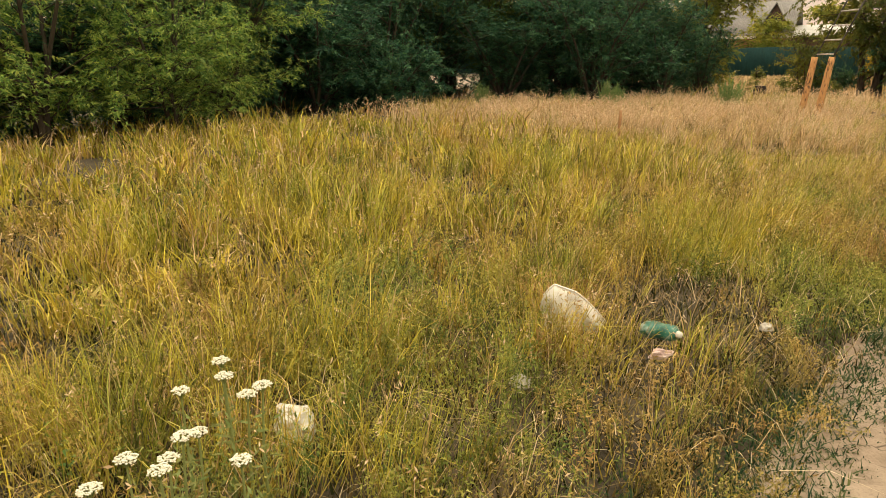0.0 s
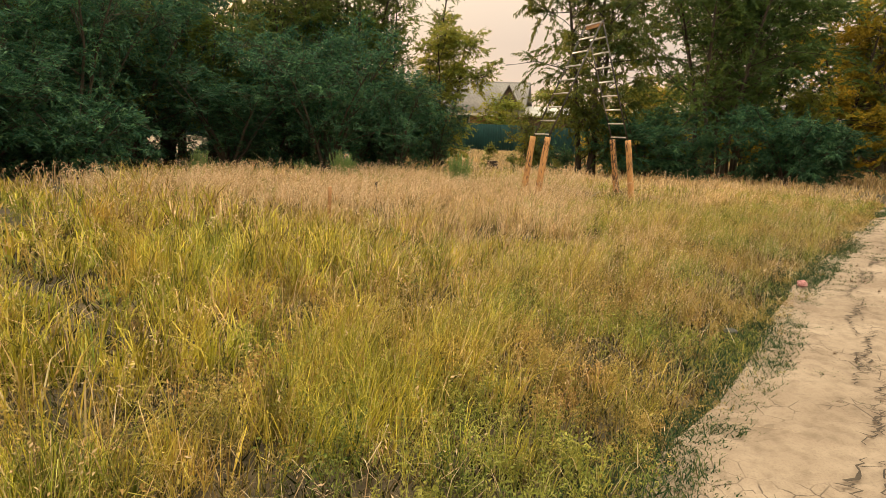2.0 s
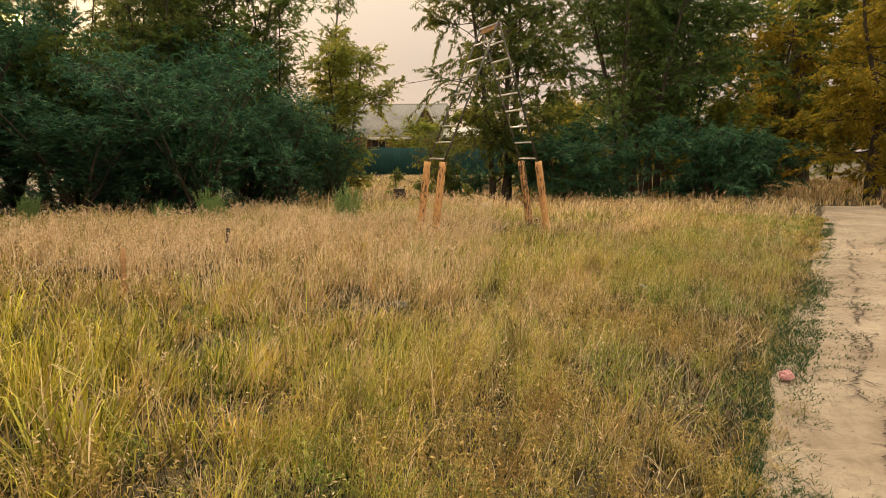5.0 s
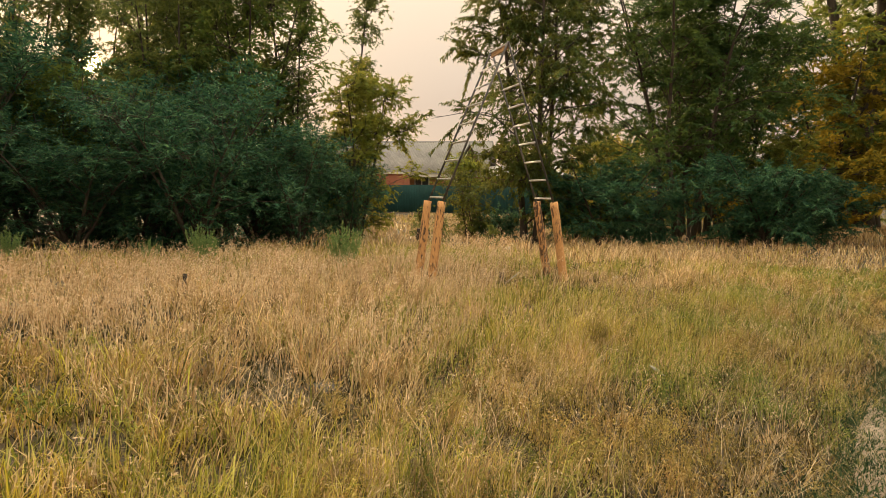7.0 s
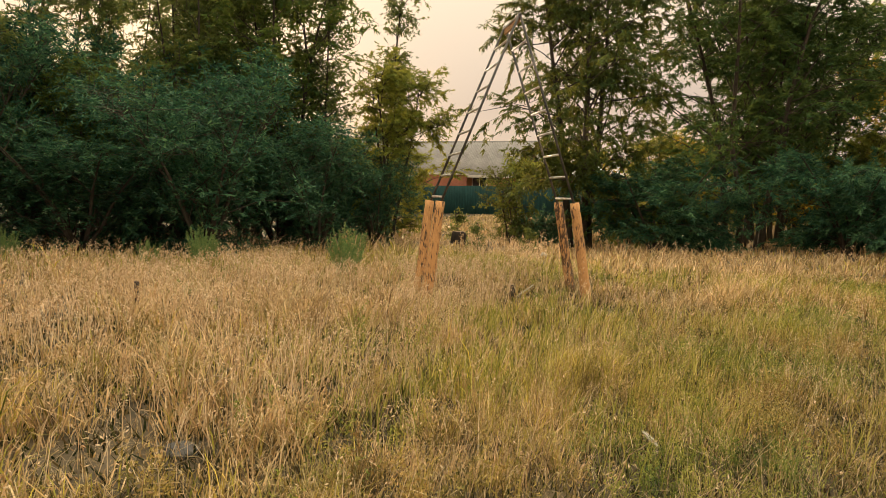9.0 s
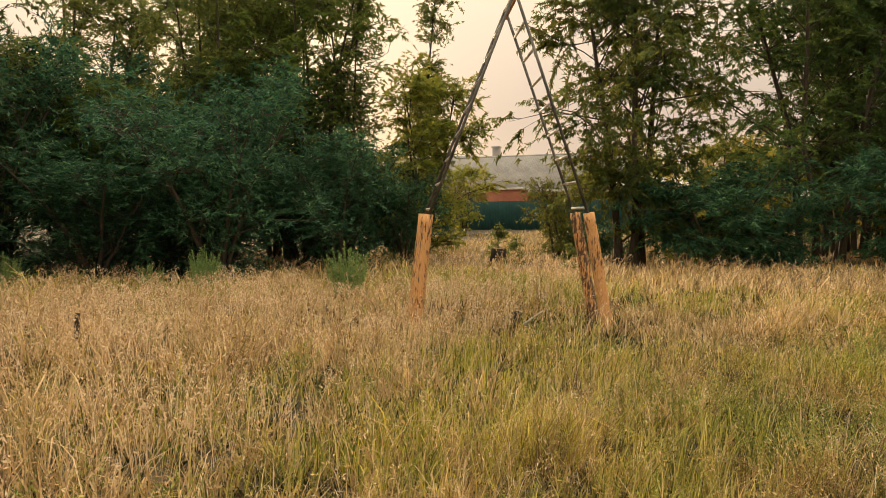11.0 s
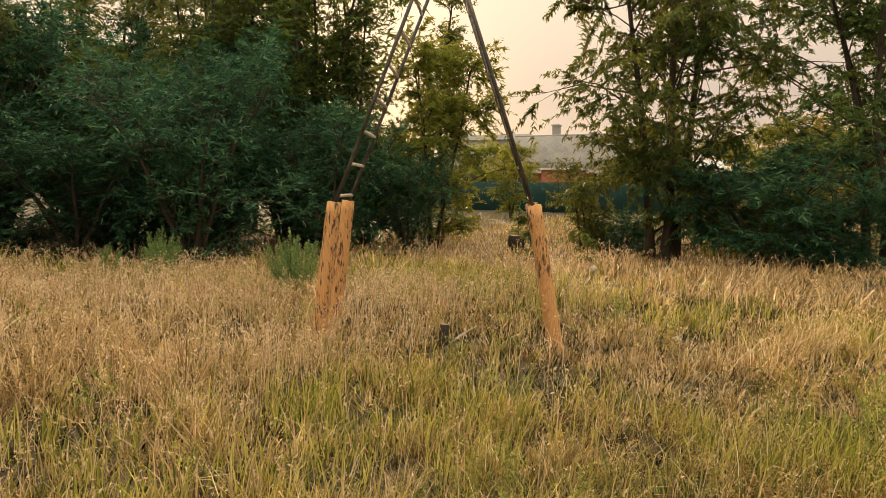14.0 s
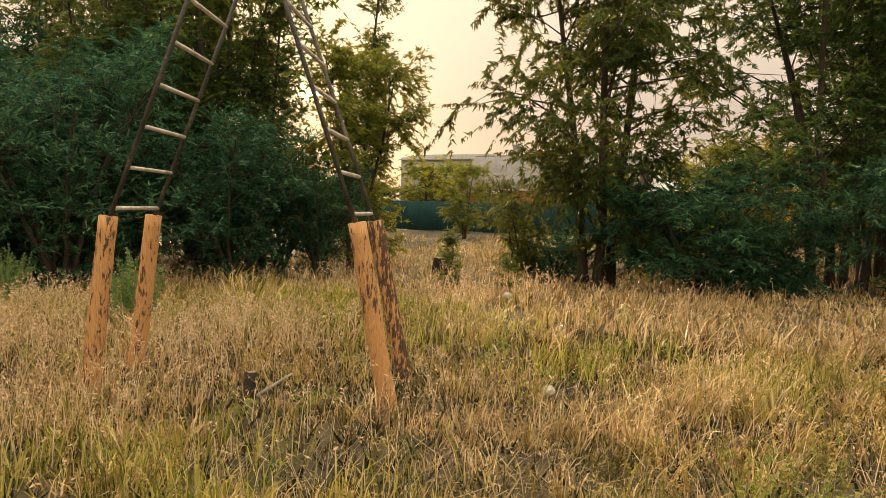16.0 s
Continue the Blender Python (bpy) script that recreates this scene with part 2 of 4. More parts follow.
M_WHITE = plain("dirty_white_plastic", [(0.25, (0.45, 0.43, 0.38)), (0.5, (0.74, 0.72, 0.66)), (0.75, (0.82, 0.8, 0.76))], 7, 0.5, fine=45, relief=0.15)
M_TEAL_PLASTIC = plain("green_plastic", [(0.3, (0.01, 0.07, 0.05)), (0.55, (0.03, 0.17, 0.12)), (0.75, (0.4, 0.5, 0.45))], 9, 0.3, fine=40, relief=0.2)
M_PINK = plain("pink_paper", [(0.3, (0.4, 0.16, 0.17)), (0.7, (0.56, 0.3, 0.3))], 9, 0.7)
M_PINK_PALE = plain("faded_pink_paper", [(0.3, (0.6, 0.4, 0.4)), (0.7, (0.78, 0.66, 0.64))], 9, 0.7)
M_STONE = plain("pale_stone", [(0.3, (0.36, 0.33, 0.28)), (0.7, (0.6, 0.57, 0.5))], 8, 0.9, fine=50, relief=0.5)
M_STONE_DARK = plain("damp_concrete", [(0.3, (0.045, 0.045, 0.045)), (0.7, (0.13, 0.125, 0.12))], 8, 0.9, fine=50, relief=0.5)
M_STUMP = plain("charred_wood", [(0.3, (0.012, 0.01, 0.009)), (0.7, (0.06, 0.045, 0.035))], 8, 0.95, fine=40, relief=0.8, stretch=(1, 1, 0.3))
M_STUMP_TOP = plain("cut_wood", [(0.3, (0.2, 0.13, 0.075)), (0.7, (0.38, 0.27, 0.17))], 12, 0.9, fine=60)
M_PETAL = plain("cream_petals", [(0.3, (0.62, 0.6, 0.46)), (0.7, (0.8, 0.79, 0.66))], 40, 0.8, fine=120)
M_FENCE = plain("teal_painted_sheet", [(0.3, (0.012, 0.06, 0.062)), (0.6, (0.02, 0.09, 0.095)), (0.8, (0.035, 0.125, 0.125))], 0.7, 0.5, fine=8, relief=0.1)
M_ROOF = plain("grey_corrugated_sheet", [(0.3, (0.2, 0.195, 0.19)), (0.6, (0.32, 0.31, 0.3)), (0.8, (0.4, 0.38, 0.36))], 0.6, 0.75, fine=5, relief=0.2)
M_WALL = plain("warm_plaster", [(0.3, (0.5, 0.26, 0.13)), (0.7, (0.66, 0.38, 0.2))], 0.8, 0.9, fine=6)
M_BRICK_RED = plain("red_wall", [(0.3, (0.3, 0.1, 0.06)), (0.7, (0.45, 0.18, 0.11))], 0.8, 0.9, fine=9)
M_WOOD_DARK = plain("brown_planks", [(0.3, (0.07, 0.045, 0.035)), (0.7, (0.16, 0.1, 0.075))], 3, 0.85, fine=20, stretch=(6, 6, 1))
M_SIDING = plain("white_sheet_siding", [(0.3, (0.5, 0.5, 0.49)), (0.7, (0.72, 0.72, 0.7))], 0.7, 0.6, fine=6, relief=0.1)
M_TRIM = plain("pale_trim", [(0.3, (0.5, 0.46, 0.4)), (0.7, (0.66, 0.62, 0.56))], 3, 0.8)


def pane_glass(nt, bsdf):
    bsdf.inputs["Base Color"].default_value = (0.05, 0.06, 0.07, 1)
    bsdf.inputs["Roughness"].default_value = 0.08
    c = ramp(nt, noise_fac(nt, 3.0), [(0.3, (0.03, 0.035, 0.04)), (0.7, (0.08, 0.085, 0.09))])
    nt.links.new(c, bsdf.inputs["Base Color"])


M_PANE = material("dark_window_pane", pane_glass)


# ---- mesh helpers ----
rng = np.random.default_rng(7)


def np_mesh(name, verts, faces, mat, smooth=False):
    """One mesh from numpy arrays; all faces have the same number of corners."""
    verts, faces = np.asarray(verts, np.float32), np.asarray(faces, np.int32)
    me = bpy.data.meshes.new(name)
    n, k = faces.shape
    me.vertices.add(len(verts))
    me.vertices.foreach_set("co", verts.ravel())
    me.loops.add(n * k)
    me.loops.foreach_set("vertex_index", faces.ravel())
    me.polygons.add(n)
    me.polygons.foreach_set("loop_start", np.arange(0, n * k, k, dtype=np.int32))
    if smooth:
        me.polygons.foreach_set("use_smooth", np.ones(n, bool))
    me.materials.append(mat)
    me.update(calc_edges=True)
    return me


def link(name, me, parent=None, label="", m=None):
    ob = new(name, me)
    if parent is not None:
        ob.parent = parent
    if m is not None:
        ob.matrix_basis = m
    if label:
        ob["label"] = label
    return ob


def part(name, bm, mat, parent, label="", m=None, smooth=False):
    me = bpy.data.meshes.new(name)
    if smooth:
        for f in bm.faces:
            f.smooth = True
    bm.to_mesh(me)
    bm.free()
    me.materials.append(mat)
    return link(name, me, parent, label, m)


def empty(name, m, label, category, group="", kind=""):
    ob = new(name)
    ob.empty_display_size = 0.1
    ob.matrix_basis = m
    return tagged(ob, label, category, group, kind)


def box(bm, sx, sy, sz, m=Matrix(), bevel=0.0):
    r = bmesh.ops.create_cube(bm, size=1.0, matrix=m @ Matrix.Diagonal((sx, sy, sz, 1)))
    if bevel:
        edges = {e for v in r["verts"] for e in v.link_edges}
        bmesh.ops.bevel(bm, geom=list(edges), offset=bevel, segments=2, affect="EDGES", profile=0.6)
    return bm


def tube_arrays(points, radii, sides=8, wobble=0.0):
    """A tapered tube through the points, as vertex and quad arrays."""
    pts = np.asarray(points, float)
    vs, fs = [], []
    for i, p in enumerate(pts):
        d = pts[min(i + 1, len(pts) - 1)] - pts[max(i - 1, 0)]
        d /= np.linalg.norm(d) + 1e-9
        a = np.cross(d, (0.31, 0.87, 0.2))
        a /= np.linalg.norm(a)
        b = np.cross(d, a)
        for k in range(sides):
            t = 2 * math.pi * k / sides
            r = radii[i] * (1 + wobble * rng.uniform(-1, 1))
            vs.append(p + r * (math.cos(t) * a + math.sin(t) * b))
    for i in range(len(pts) - 1):
        for k in range(sides):
            k2 = (k + 1) % sides
            fs.append((i * sides + k, i * sides + k2, (i + 1) * sides + k2, (i + 1) * sides + k))
    return np.array(vs), np.array(fs)


def join_arrays(pieces):
    vs, fs, o = [], [], 0
    for v, f in pieces:
        vs.append(v)
        fs.append(f + o)
        o += len(v)
    return np.concatenate(vs), np.concatenate(fs)


def rod(name, a, b, r, mat, parent, sides=10, label="", taper=1.0, wobble=0.0, steps=1):
    """A closed round bar from a to b."""
    a, b = np.array(a, float), np.array(b, float)
    ts = np.linspace(0, 1, steps + 1)
    pts = [a + (b - a) * t for t in ts]
    pts = [pts[0], *pts, pts[-1]]
    rad = [0.001, *[r * (1 + (taper - 1) * t) for t in ts], 0.001]
    pts[0], pts[-1] = pts[0] - (b - a) * 1e-4, pts[-1] + (b - a) * 1e-4
    v, f = tube_arrays(pts, rad, sides, wobble)
    return link(name, np_mesh(name, v, f, mat, True), parent, label)


# ---- ground and path ----
def field_noise(x, y, s, seed):
    """Smooth cheap noise in 0..1."""
    r = np.random.default_rng(seed)
    z = np.zeros_like(x)
    for k in range(7):
        a, f = r.uniform(0, 6.28), s * r.uniform(0.6, 2.0)
        z += np.sin((x * math.cos(a) + y * math.sin(a)) * f + r.uniform(0, 6.28))
    return 0.5 + z / 7


def edge_x(y):
    """The left edge of the dirt path."""
    return np.interp(y, [-30, 2.0, 4.5, 6.0, 7.2, 8.5, 10.3, 11.5, 14.9, 22.0, 45, 90], [-11.5, 1.2, 1.35, 1.68, 2.18, 2.72, 3.38, 3.76, 5.25, 8.25, 17.5, 36]) + 0.025 * np.sin(y * 1.7) + 0.018 * np.sin(y * 4.1 + 1)


def ground_z(x, y):
    return 0.05 * np.sin(x * 0.37 + 1) * np.cos(y * 0.29) + 0.025 * np.sin(x * 1.3 + y * 0.9) - 0.03


def build_ground():
    a = np.concatenate([-np.geomspace(2500, 45, 14), np.arange(-40, 40.1, 0.8), np.geomspace(45, 2500, 14)])
    xs, ys = a, a + 20
    X, Y = np.meshgrid(xs, ys)
    near = (np.abs(X) < 41) & (np.abs(Y - 20) < 41)
    Z = np.where(near, ground_z(X, Y), -0.05)
    d = X - edge_x(Y)
    Z = np.where((d > -0.4) & (d < 2.9) & near, -0.09, Z)
    n = len(xs)
    i, j = np.meshgrid(np.arange(n - 1), np.arange(n - 1))
    q = (j * n + i).ravel()
    me = np_mesh("ground", np.stack([X.ravel(), Y.ravel(), Z.ravel()], 1), np.stack([q, q + 1, q + n + 1, q + n], 1), M_GROUND, True)
    tagged(link("ground", me), "dry brown soil of the open meadow", "ground", kind="structure")


def crack_line(y):
    """How far from the path's edge its main crack runs."""
    return np.interp(y, [5, 7, 10.6, 16], [0.8, 0.74, 0.46, 0.42])


def crack_depth(X, Y):
    """Meandering drying cracks along the walked strip."""
    d = X - edge_x(Y)
    z = np.zeros_like(X)
    for off, amp, ph, w, deep in ((-0.03, 0.05, 0.0, 0.022, 0.005), (0.04, 0.06, 2.0, 0.02, 0.004), (0.5, 0.22, 4.1, 0.022, 0.01)):
        c = crack_line(Y) + off + amp * np.sin(Y * 3.1 + ph) * np.sin(Y * 1.3 + ph) + 0.015 * np.sin(Y * 11 + ph) + 0.01 * np.sin(Y * 29 + ph * 2)
        z -= deep * np.exp(-((d - c) / w) ** 2)
    return z


def build_path():
    ys = np.concatenate([np.arange(-9.0, 1.0, 0.2), np.arange(1.0, 20.0, 0.045), np.arange(20.0, 29.0, 0.12)])
    us = np.concatenate([[-0.25], np.arange(-0.12, 1.2, 0.03), np.arange(1.25, 2.6, 0.12), [2.7]])
    U, Y = np.meshgrid(us, ys)
    X = edge_x(Y) + U * np.interp(Y, [14, 26], [1, 0.6])
    Z = 0.012 + 0.018 * np.sin(X * 1.7 + Y * 0.8) * np.sin(Y * 0.7) + 0.006 * np.sin(X * 9 + Y * 5) * np.sin(Y * 8 - X * 4)
    Z = Z + np.random.default_rng(3).normal(0, 0.0045, Z.shape) + crack_depth(X, Y)
    Z = np.where((U < -0.2) | (U > 2.65), -0.12, Z)
    n = len(us)
    i, j = np.meshgrid(np.arange(n - 1), np.arange(len(ys) - 1))
    q = (j * n + i).ravel()
    me = np_mesh("dirt_path", np.stack([X.ravel(), Y.ravel(), Z.ravel()], 1), np.stack([q, q + 1, q + n + 1, q + n], 1), M_DIRT, True)
    tagged(link("dirt_path", me), "pale trodden dirt path with drying cracks", "path", kind="structure")


def build_cracks():
    """Jagged drying cracks that meander along the path, with short side cracks; dark flat strips stand for their shade.
    """
    r = np.random.default_rng(41)
    vs, fs = [], []

    def strip(pts, widths):
        o = len(vs)
        for i, (q, w) in enumerate(zip(pts, widths)):
            d = np.array(pts[min(i + 1, len(pts) - 1)]) - np.array(pts[max(i - 1, 0)])
            nrm = np.array([-d[1], d[0]]) / (np.hypot(*d) + 1e-9)
            z = 0.012 + 0.018 * math.sin(q[0] * 1.7 + q[1] * 0.8) * math.sin(q[1] * 0.7) + 0.012
            for s in (-1, 1):
                vs.append((q[0] + s * nrm[0] * w / 2, q[1] + s * nrm[1] * w / 2, z))
        for i in range(len(pts) - 1):
            fs.append((o + 2 * i, o + 2 * i + 1, o + 2 * i + 3, o + 2 * i + 2))

    for off, amp, ph in ((-0.03, 0.05, 0.0), (0.04, 0.06, 2.0), (0.5, 0.2, 4.1)):
        y = 2.0 + r.uniform(0, 1)
        while y < 20:
            length, pts, yy = r.uniform(0.35, 1.3), [], y
            while yy < y + length:
                c = float(crack_line(yy)) + off + amp * math.sin(yy * 3.1 + ph) * math.sin(yy * 1.3 + ph) + 0.015 * math.sin(yy * 11 + ph) + r.normal(0, 0.024)
                pts.append((float(edge_x(yy)) + c, yy))
                yy += r.uniform(0.02, 0.045)
            n = len(pts)
            strip(pts, [0.014 * (0.25 + math.sin(math.pi * (i + 0.5) / n)) * r.uniform(0.35, 1.3) for i in range(n)])
            for q in pts[4::7]:
                a, side, cur = r.uniform(-0.7, 0.7) + (math.pi if r.uniform() < 0.5 else 0), [q], np.array(q)
                for i in range(r.integers(2, 5)):
                    cur = cur + np.array([math.cos(a), math.sin(a)]) * r.uniform(0.02, 0.035) + r.normal(0, 0.008, 2)
                    side.append(tuple(cur))
                strip(side, [0.011 * (1 - i / len(side)) * r.uniform(0.5, 1.2) for i in range(len(side))])
            y += length + r.uniform(0.02, 0.35)
    me = np_mesh("path_cracks", vs, fs, M_CRACK)
    tagged(link("path_cracks", me), "jagged drying cracks in the dirt path, drawn as strips of dark shade", "crack", kind="stuff")


build_ground()
build_path()
build_cracks()


# ---- the ladder frame ----
def build_frame():
    AN, AF, BN, BF = (0.47, 19.47), (0.08, 20.22), (2.21, 20.18), (1.88, 20.95)
    AN0, AF0, BN0, BF0 = (0.29, 19.42), (-0.08, 20.14), (2.43, 20.36), (2.12, 21.15)
    top_n, top_f = Vector((1.45, 19.76, 3.93)), Vector((1.09, 20.52, 3.95))
    frame_ob = empty("ladder_frame", pose(1.2, 20.2, 0), "tall A-shaped frame of two steel ladders on four peeling orange posts", "climbing frame")
    o = Vector((1.2, 20.2, 0))
    for (x, y), (x0, y0) in ((AN, AN0), (AF, AF0), (BN, BN0), (BF, BF0)):
        a, b = Vector((x0, y0, -0.15)) - o, Vector((x, y, 1.4)) - o
        bare = (x, y) == BF
        rod("post", a, b, 0.074, M_POST_BARE if bare else M_POST, frame_ob, 14, "post with most of its paint flaked off" if bare else "round post with flaking orange paint", 0.9, 0.05, 14)
    for lo_n, lo_f in ((AN, AF), (BN, BF)):
        p_n, p_f = Vector((*lo_n, 1.36)) - o, Vector((*lo_f, 1.36)) - o
        t_n, t_f = top_n - o, top_f - o
        rod("rail", p_n, t_n, 0.0175, M_RAIL, frame_ob, 8)
        rod("rail", p_f, t_f, 0.0175, M_RAIL, frame_ob, 8)
        for k in range(9):
            t = (0.1 + k * 0.31) / 2.62
            a, b = p_n.lerp(t_n, t), p_f.lerp(t_f, t)
            rod("rung", a, b, 0.0165, M_RUNG, frame_ob, 8, "pale worn rung")
    bm = bmesh.new()
    mid = (top_n + top_f) / 2 - o
    along = math.degrees(math.atan2(top_f.y - top_n.y, top_f.x - top_n.x))
    box(bm, 0.8, 0.03, 0.09, pose(mid.x, mid.y, mid.z - 0.08, 0, 0, along), 0.006)
    part("top_board", bm, M_BOARD, frame_ob, "weathered brown board joining the ladder tops")
    rod("bolt", top_n - o + Vector((0.02, -0.06, -0.03)), top_n - o + Vector((-0.02, 0.06, -0.03)), 0.014, M_RAIL, frame_ob, 6)


build_frame()


# ---- the low sun ----
def sun_glow(nt, bsdf):
    e = node(nt, "ShaderNodeEmission", Strength=40.0)
    e.inputs["Color"].default_value = (1.0, 0.6, 0.22, 1)
    nt.links.new(e.outputs[0], nt.nodes["Material Output"].inputs["Surface"])


def build_sun():
    bm = bmesh.new()
    bmesh.ops.create_uvsphere(bm, u_segments=24, v_segments=16, radius=20.0)
    ob = part("backdrop_sun", bm, material("sun_light", sun_glow), None, "", Matrix.Translation(SUN_DIR * 1500))
    tagged(ob, "low orange evening sun behind the trees", "sun", kind="structure")


build_sun()


# ---- buildings ----
def corrugated(width, length, pitch=0.14, depth=0.025):
    """A sheet in x (ribs run along y), centred, as arrays."""
    n = max(2, int(width / pitch * 4))
    xs = np.linspace(-width / 2, width / 2, n + 1)
    z = depth * np.sin(xs / pitch * 2 * math.pi)
    rows = []
    for yy in (-length / 2, length / 2):
        for dz in (0.0, -0.008):
            rows.append(np.stack([xs, np.full(n + 1, yy), z + dz], 1))
    v = np.concatenate(rows)
    k, i = n + 1, np.arange(n)
    f = np.concatenate([np.stack([i, i + 1, 2 * k + i + 1, 2 * k + i], 1), np.stack([k + i + 1, k + i, 3 * k + i, 3 * k + i + 1], 1), np.stack([i + 1, i, k + i, k + i + 1], 1)])
    return v, f


def slope(name, x0, x1, low, high, mat, parent, sheets, label=""):
    """A roof slope of several sheets between two points (y, z) of its cross-section."""
    length = math.hypot(high[0] - low[0], high[1] - low[1])
    ang = math.degrees(math.atan2(high[1] - low[1], high[0] - low[0]))
    w = (x1 - x0) / sheets
    v, f = corrugated(w * 1.03, length)
    me = np_mesh(name, v, f, mat, True)
    for i in range(sheets):
        link(name, me, parent, label, pose(x0 + w * (i + 0.5), (low[0] + high[0]) / 2, (low[1] + high[1]) / 2 + 0.012 * (i % 2), ang))


def window(parent, x, y, z, w, h):
    bm = bmesh.new()
    for sx, sz, ox, oz in ((w + 0.16, 0.08, 0, h / 2 + 0.04), (w + 0.16, 0.08, 0, -h / 2 - 0.04), (0.08, h, -w / 2 - 0.04, 0), (0.08, h, w / 2 + 0.04, 0), (0.05, h, 0, 0)):
        box(bm, sx, 0.08, sz, pose(ox, 0, oz))
    win = part("window", bm, M_TRIM, parent, "pale window frame", pose(x, y, z + 0.35))
    for s in (-1, 1):
        bm = bmesh.new()
        box(bm, w / 2 - 0.03, 0.02, h, pose(s * w / 4, 0.01, 0))
        part("pane", bm, M_PANE, win)


def build_house():
    h = empty("house", pose(-11.5, 66, 0), "low house with grey corrugated roof, orange walls and wooden dormer", "house")
    bm = bmesh.new()
    box(bm, 12.6, 6.4, 3.3, pose(0, 2.2, 1.6))
    part("wall", bm, M_WALL, h, "orange plastered wall")
    for x in (-6.25, 6.25):
        bm = bmesh.new()
        vs = [bm.verts.new((x + s * 0.1, y, z)) for s in (-1, 1) for y, z in ((-1.2, 2.9), (5.2, 2.9), (2.0, 5.7))]
        for a in ((0, 2, 1), (3, 4, 5), (0, 1, 4, 3), (1, 2, 5, 4), (2, 0, 3, 5)):
            bm.faces.new([vs[i] for i in a])
        part("gable_wall", bm, M_WOOD_DARK, h, "brown planked gable")
    slope("roof_sheet", -6.8, 6.8, (-1.9, 3.0), (2.0, 5.9), M_ROOF, h, 8, "grey corrugated roof sheet")
    slope("roof_sheet", -6.8, 6.8, (5.9, 3.0), (2.0, 5.9), M_ROOF, h, 8, "grey corrugated roof sheet")
    rod("ridge_cap", (-6.8, 2.0, 5.88), (6.8, 2.0, 5.88), 0.09, M_ROOF, h, 8)
    bm = bmesh.new()
    box(bm, 13.6, 0.04, 0.2, pose(0, -1.92, 2.9))
    part("fascia", bm, M_TRIM, h, "pale eaves board")
    d = bmesh.new()
    vs = [d.verts.new(p) for p in ((4.3, -0.9, 3.6), (6.3, -0.9, 3.6), (5.3, -0.9, 5.4), (4.3, 1.6, 3.6), (6.3, 1.6, 3.6), (5.3, 1.9, 5.4))]
    for a in ((0, 1, 2), (5, 4, 3), (0, 2, 5, 3), (1, 4, 5, 2), (0, 3, 4, 1)):
        d.faces.new([vs[i] for i in a])
    dormer = part("dormer", d, M_WOOD_DARK, h, "triangular brown wooden dormer")
    for s in (-1, 1):
        bm = bmesh.new()
        box(bm, 2.25, 2.9, 0.06, pose(5.3 + s * 0.56, 0.3, 4.55, 0, s * 60, 0))
        part("dormer_roof", bm, M_ROOF, dormer)
    bm = bmesh.new()
    box(bm, 0.55, 0.05, 0.6, pose(5.3, -0.93, 4.15))
    part("pane", bm, M_PANE, dormer)
    bm = bmesh.new()
    box(bm, 0.55, 0.55, 1.6, pose(-3.5, 2.6, 5.9), 0.02)
    box(bm, 0.68, 0.68, 0.12, pose(-3.5, 2.6, 6.75), 0.02)
    part("chimney", bm, M_ROOF, h, "grey chimney")
    for x in (-4.6, -1.6, 1.4):
        window(h, x, -1.24, 1.9, 1.1, 1.1)


def build_sheds():
    s = empty("shed", pose(-22.5, 71, 0), "tall shed clad in white corrugated sheet", "shed")
    v, f = corrugated(1.2, 6.0, 0.2, 0.03)
    me = np_mesh("siding_sheet", v, f, M_SIDING, True)
    for i in range(6):
        link("siding_sheet", me, s, "", pose(-3.0 + 1.17 * i, -1.6, 3.0, 90))
    bm = bmesh.new()
    box(bm, 7.2, 3.0, 5.7, pose(0, 0, 2.85))
    part("wall", bm, M_SIDING, s)
    slope("roof_sheet", -3.8, 3.8, (-1.9, 5.75), (1.9, 6.5), M_ROOF, s, 5)
    s = empty("shed", pose(0.5, 68, 0), "low brown shed with a pale sheet roof", "shed")
    bm = bmesh.new()
    box(bm, 11, 4.0, 3.0, pose(0, 0.3, 1.4))
    part("wall", bm, M_WOOD_DARK, s, "dark planked wall")
    slope("roof_sheet", -5.8, 5.8, (-2.2, 3.0), (2.3, 3.95), M_SIDING, s, 7, "pale corrugated roof sheet")
    s = empty("shed", pose(-12.2, 62.6, 0), "small brick outbuilding with a flat roof", "shed")
    bm = bmesh.new()
    box(bm, 2.7, 2.0, 2.95, pose(0, 0, 1.47), 0.02)
    part("wall", bm, M_BRICK_RED, s, "red brick wall")
    bm = bmesh.new()
    box(bm, 3.0, 2.3, 0.14, pose(0, 0, 3.02), 0.02)
    part("roof", bm, M_TRIM, s, "pale slab roof")


def build_fence():
    fence = empty("sheet_fence", pose(-8, 60, 0), "dark teal corrugated metal fence beside the houses", "fence")
    v, f = corrugated(2.0, 2.05, 0.2, 0.02)
    me = np_mesh("fence_panel", v, f, M_FENCE, True)
    pv, pf = tube_arrays([(0, 0, -0.2), (0, 0, 2.1), (0, 0, 2.101)], [0.04, 0.04, 0.001], 8)
    pm = np_mesh("fence_post", pv, pf, M_FENCE, True)
    for i in range(26):
        x = -27 + 2.0 * i
        link("fence_panel", me, fence, "", pose(x, 0, 1.06 + 0.02 * math.sin(i * 2.1), 90, 0, 0))
        link("fence_post", pm, fence, "", pose(x - 1.0, 0.06, 0))


build_house()
build_sheds()
build_fence()


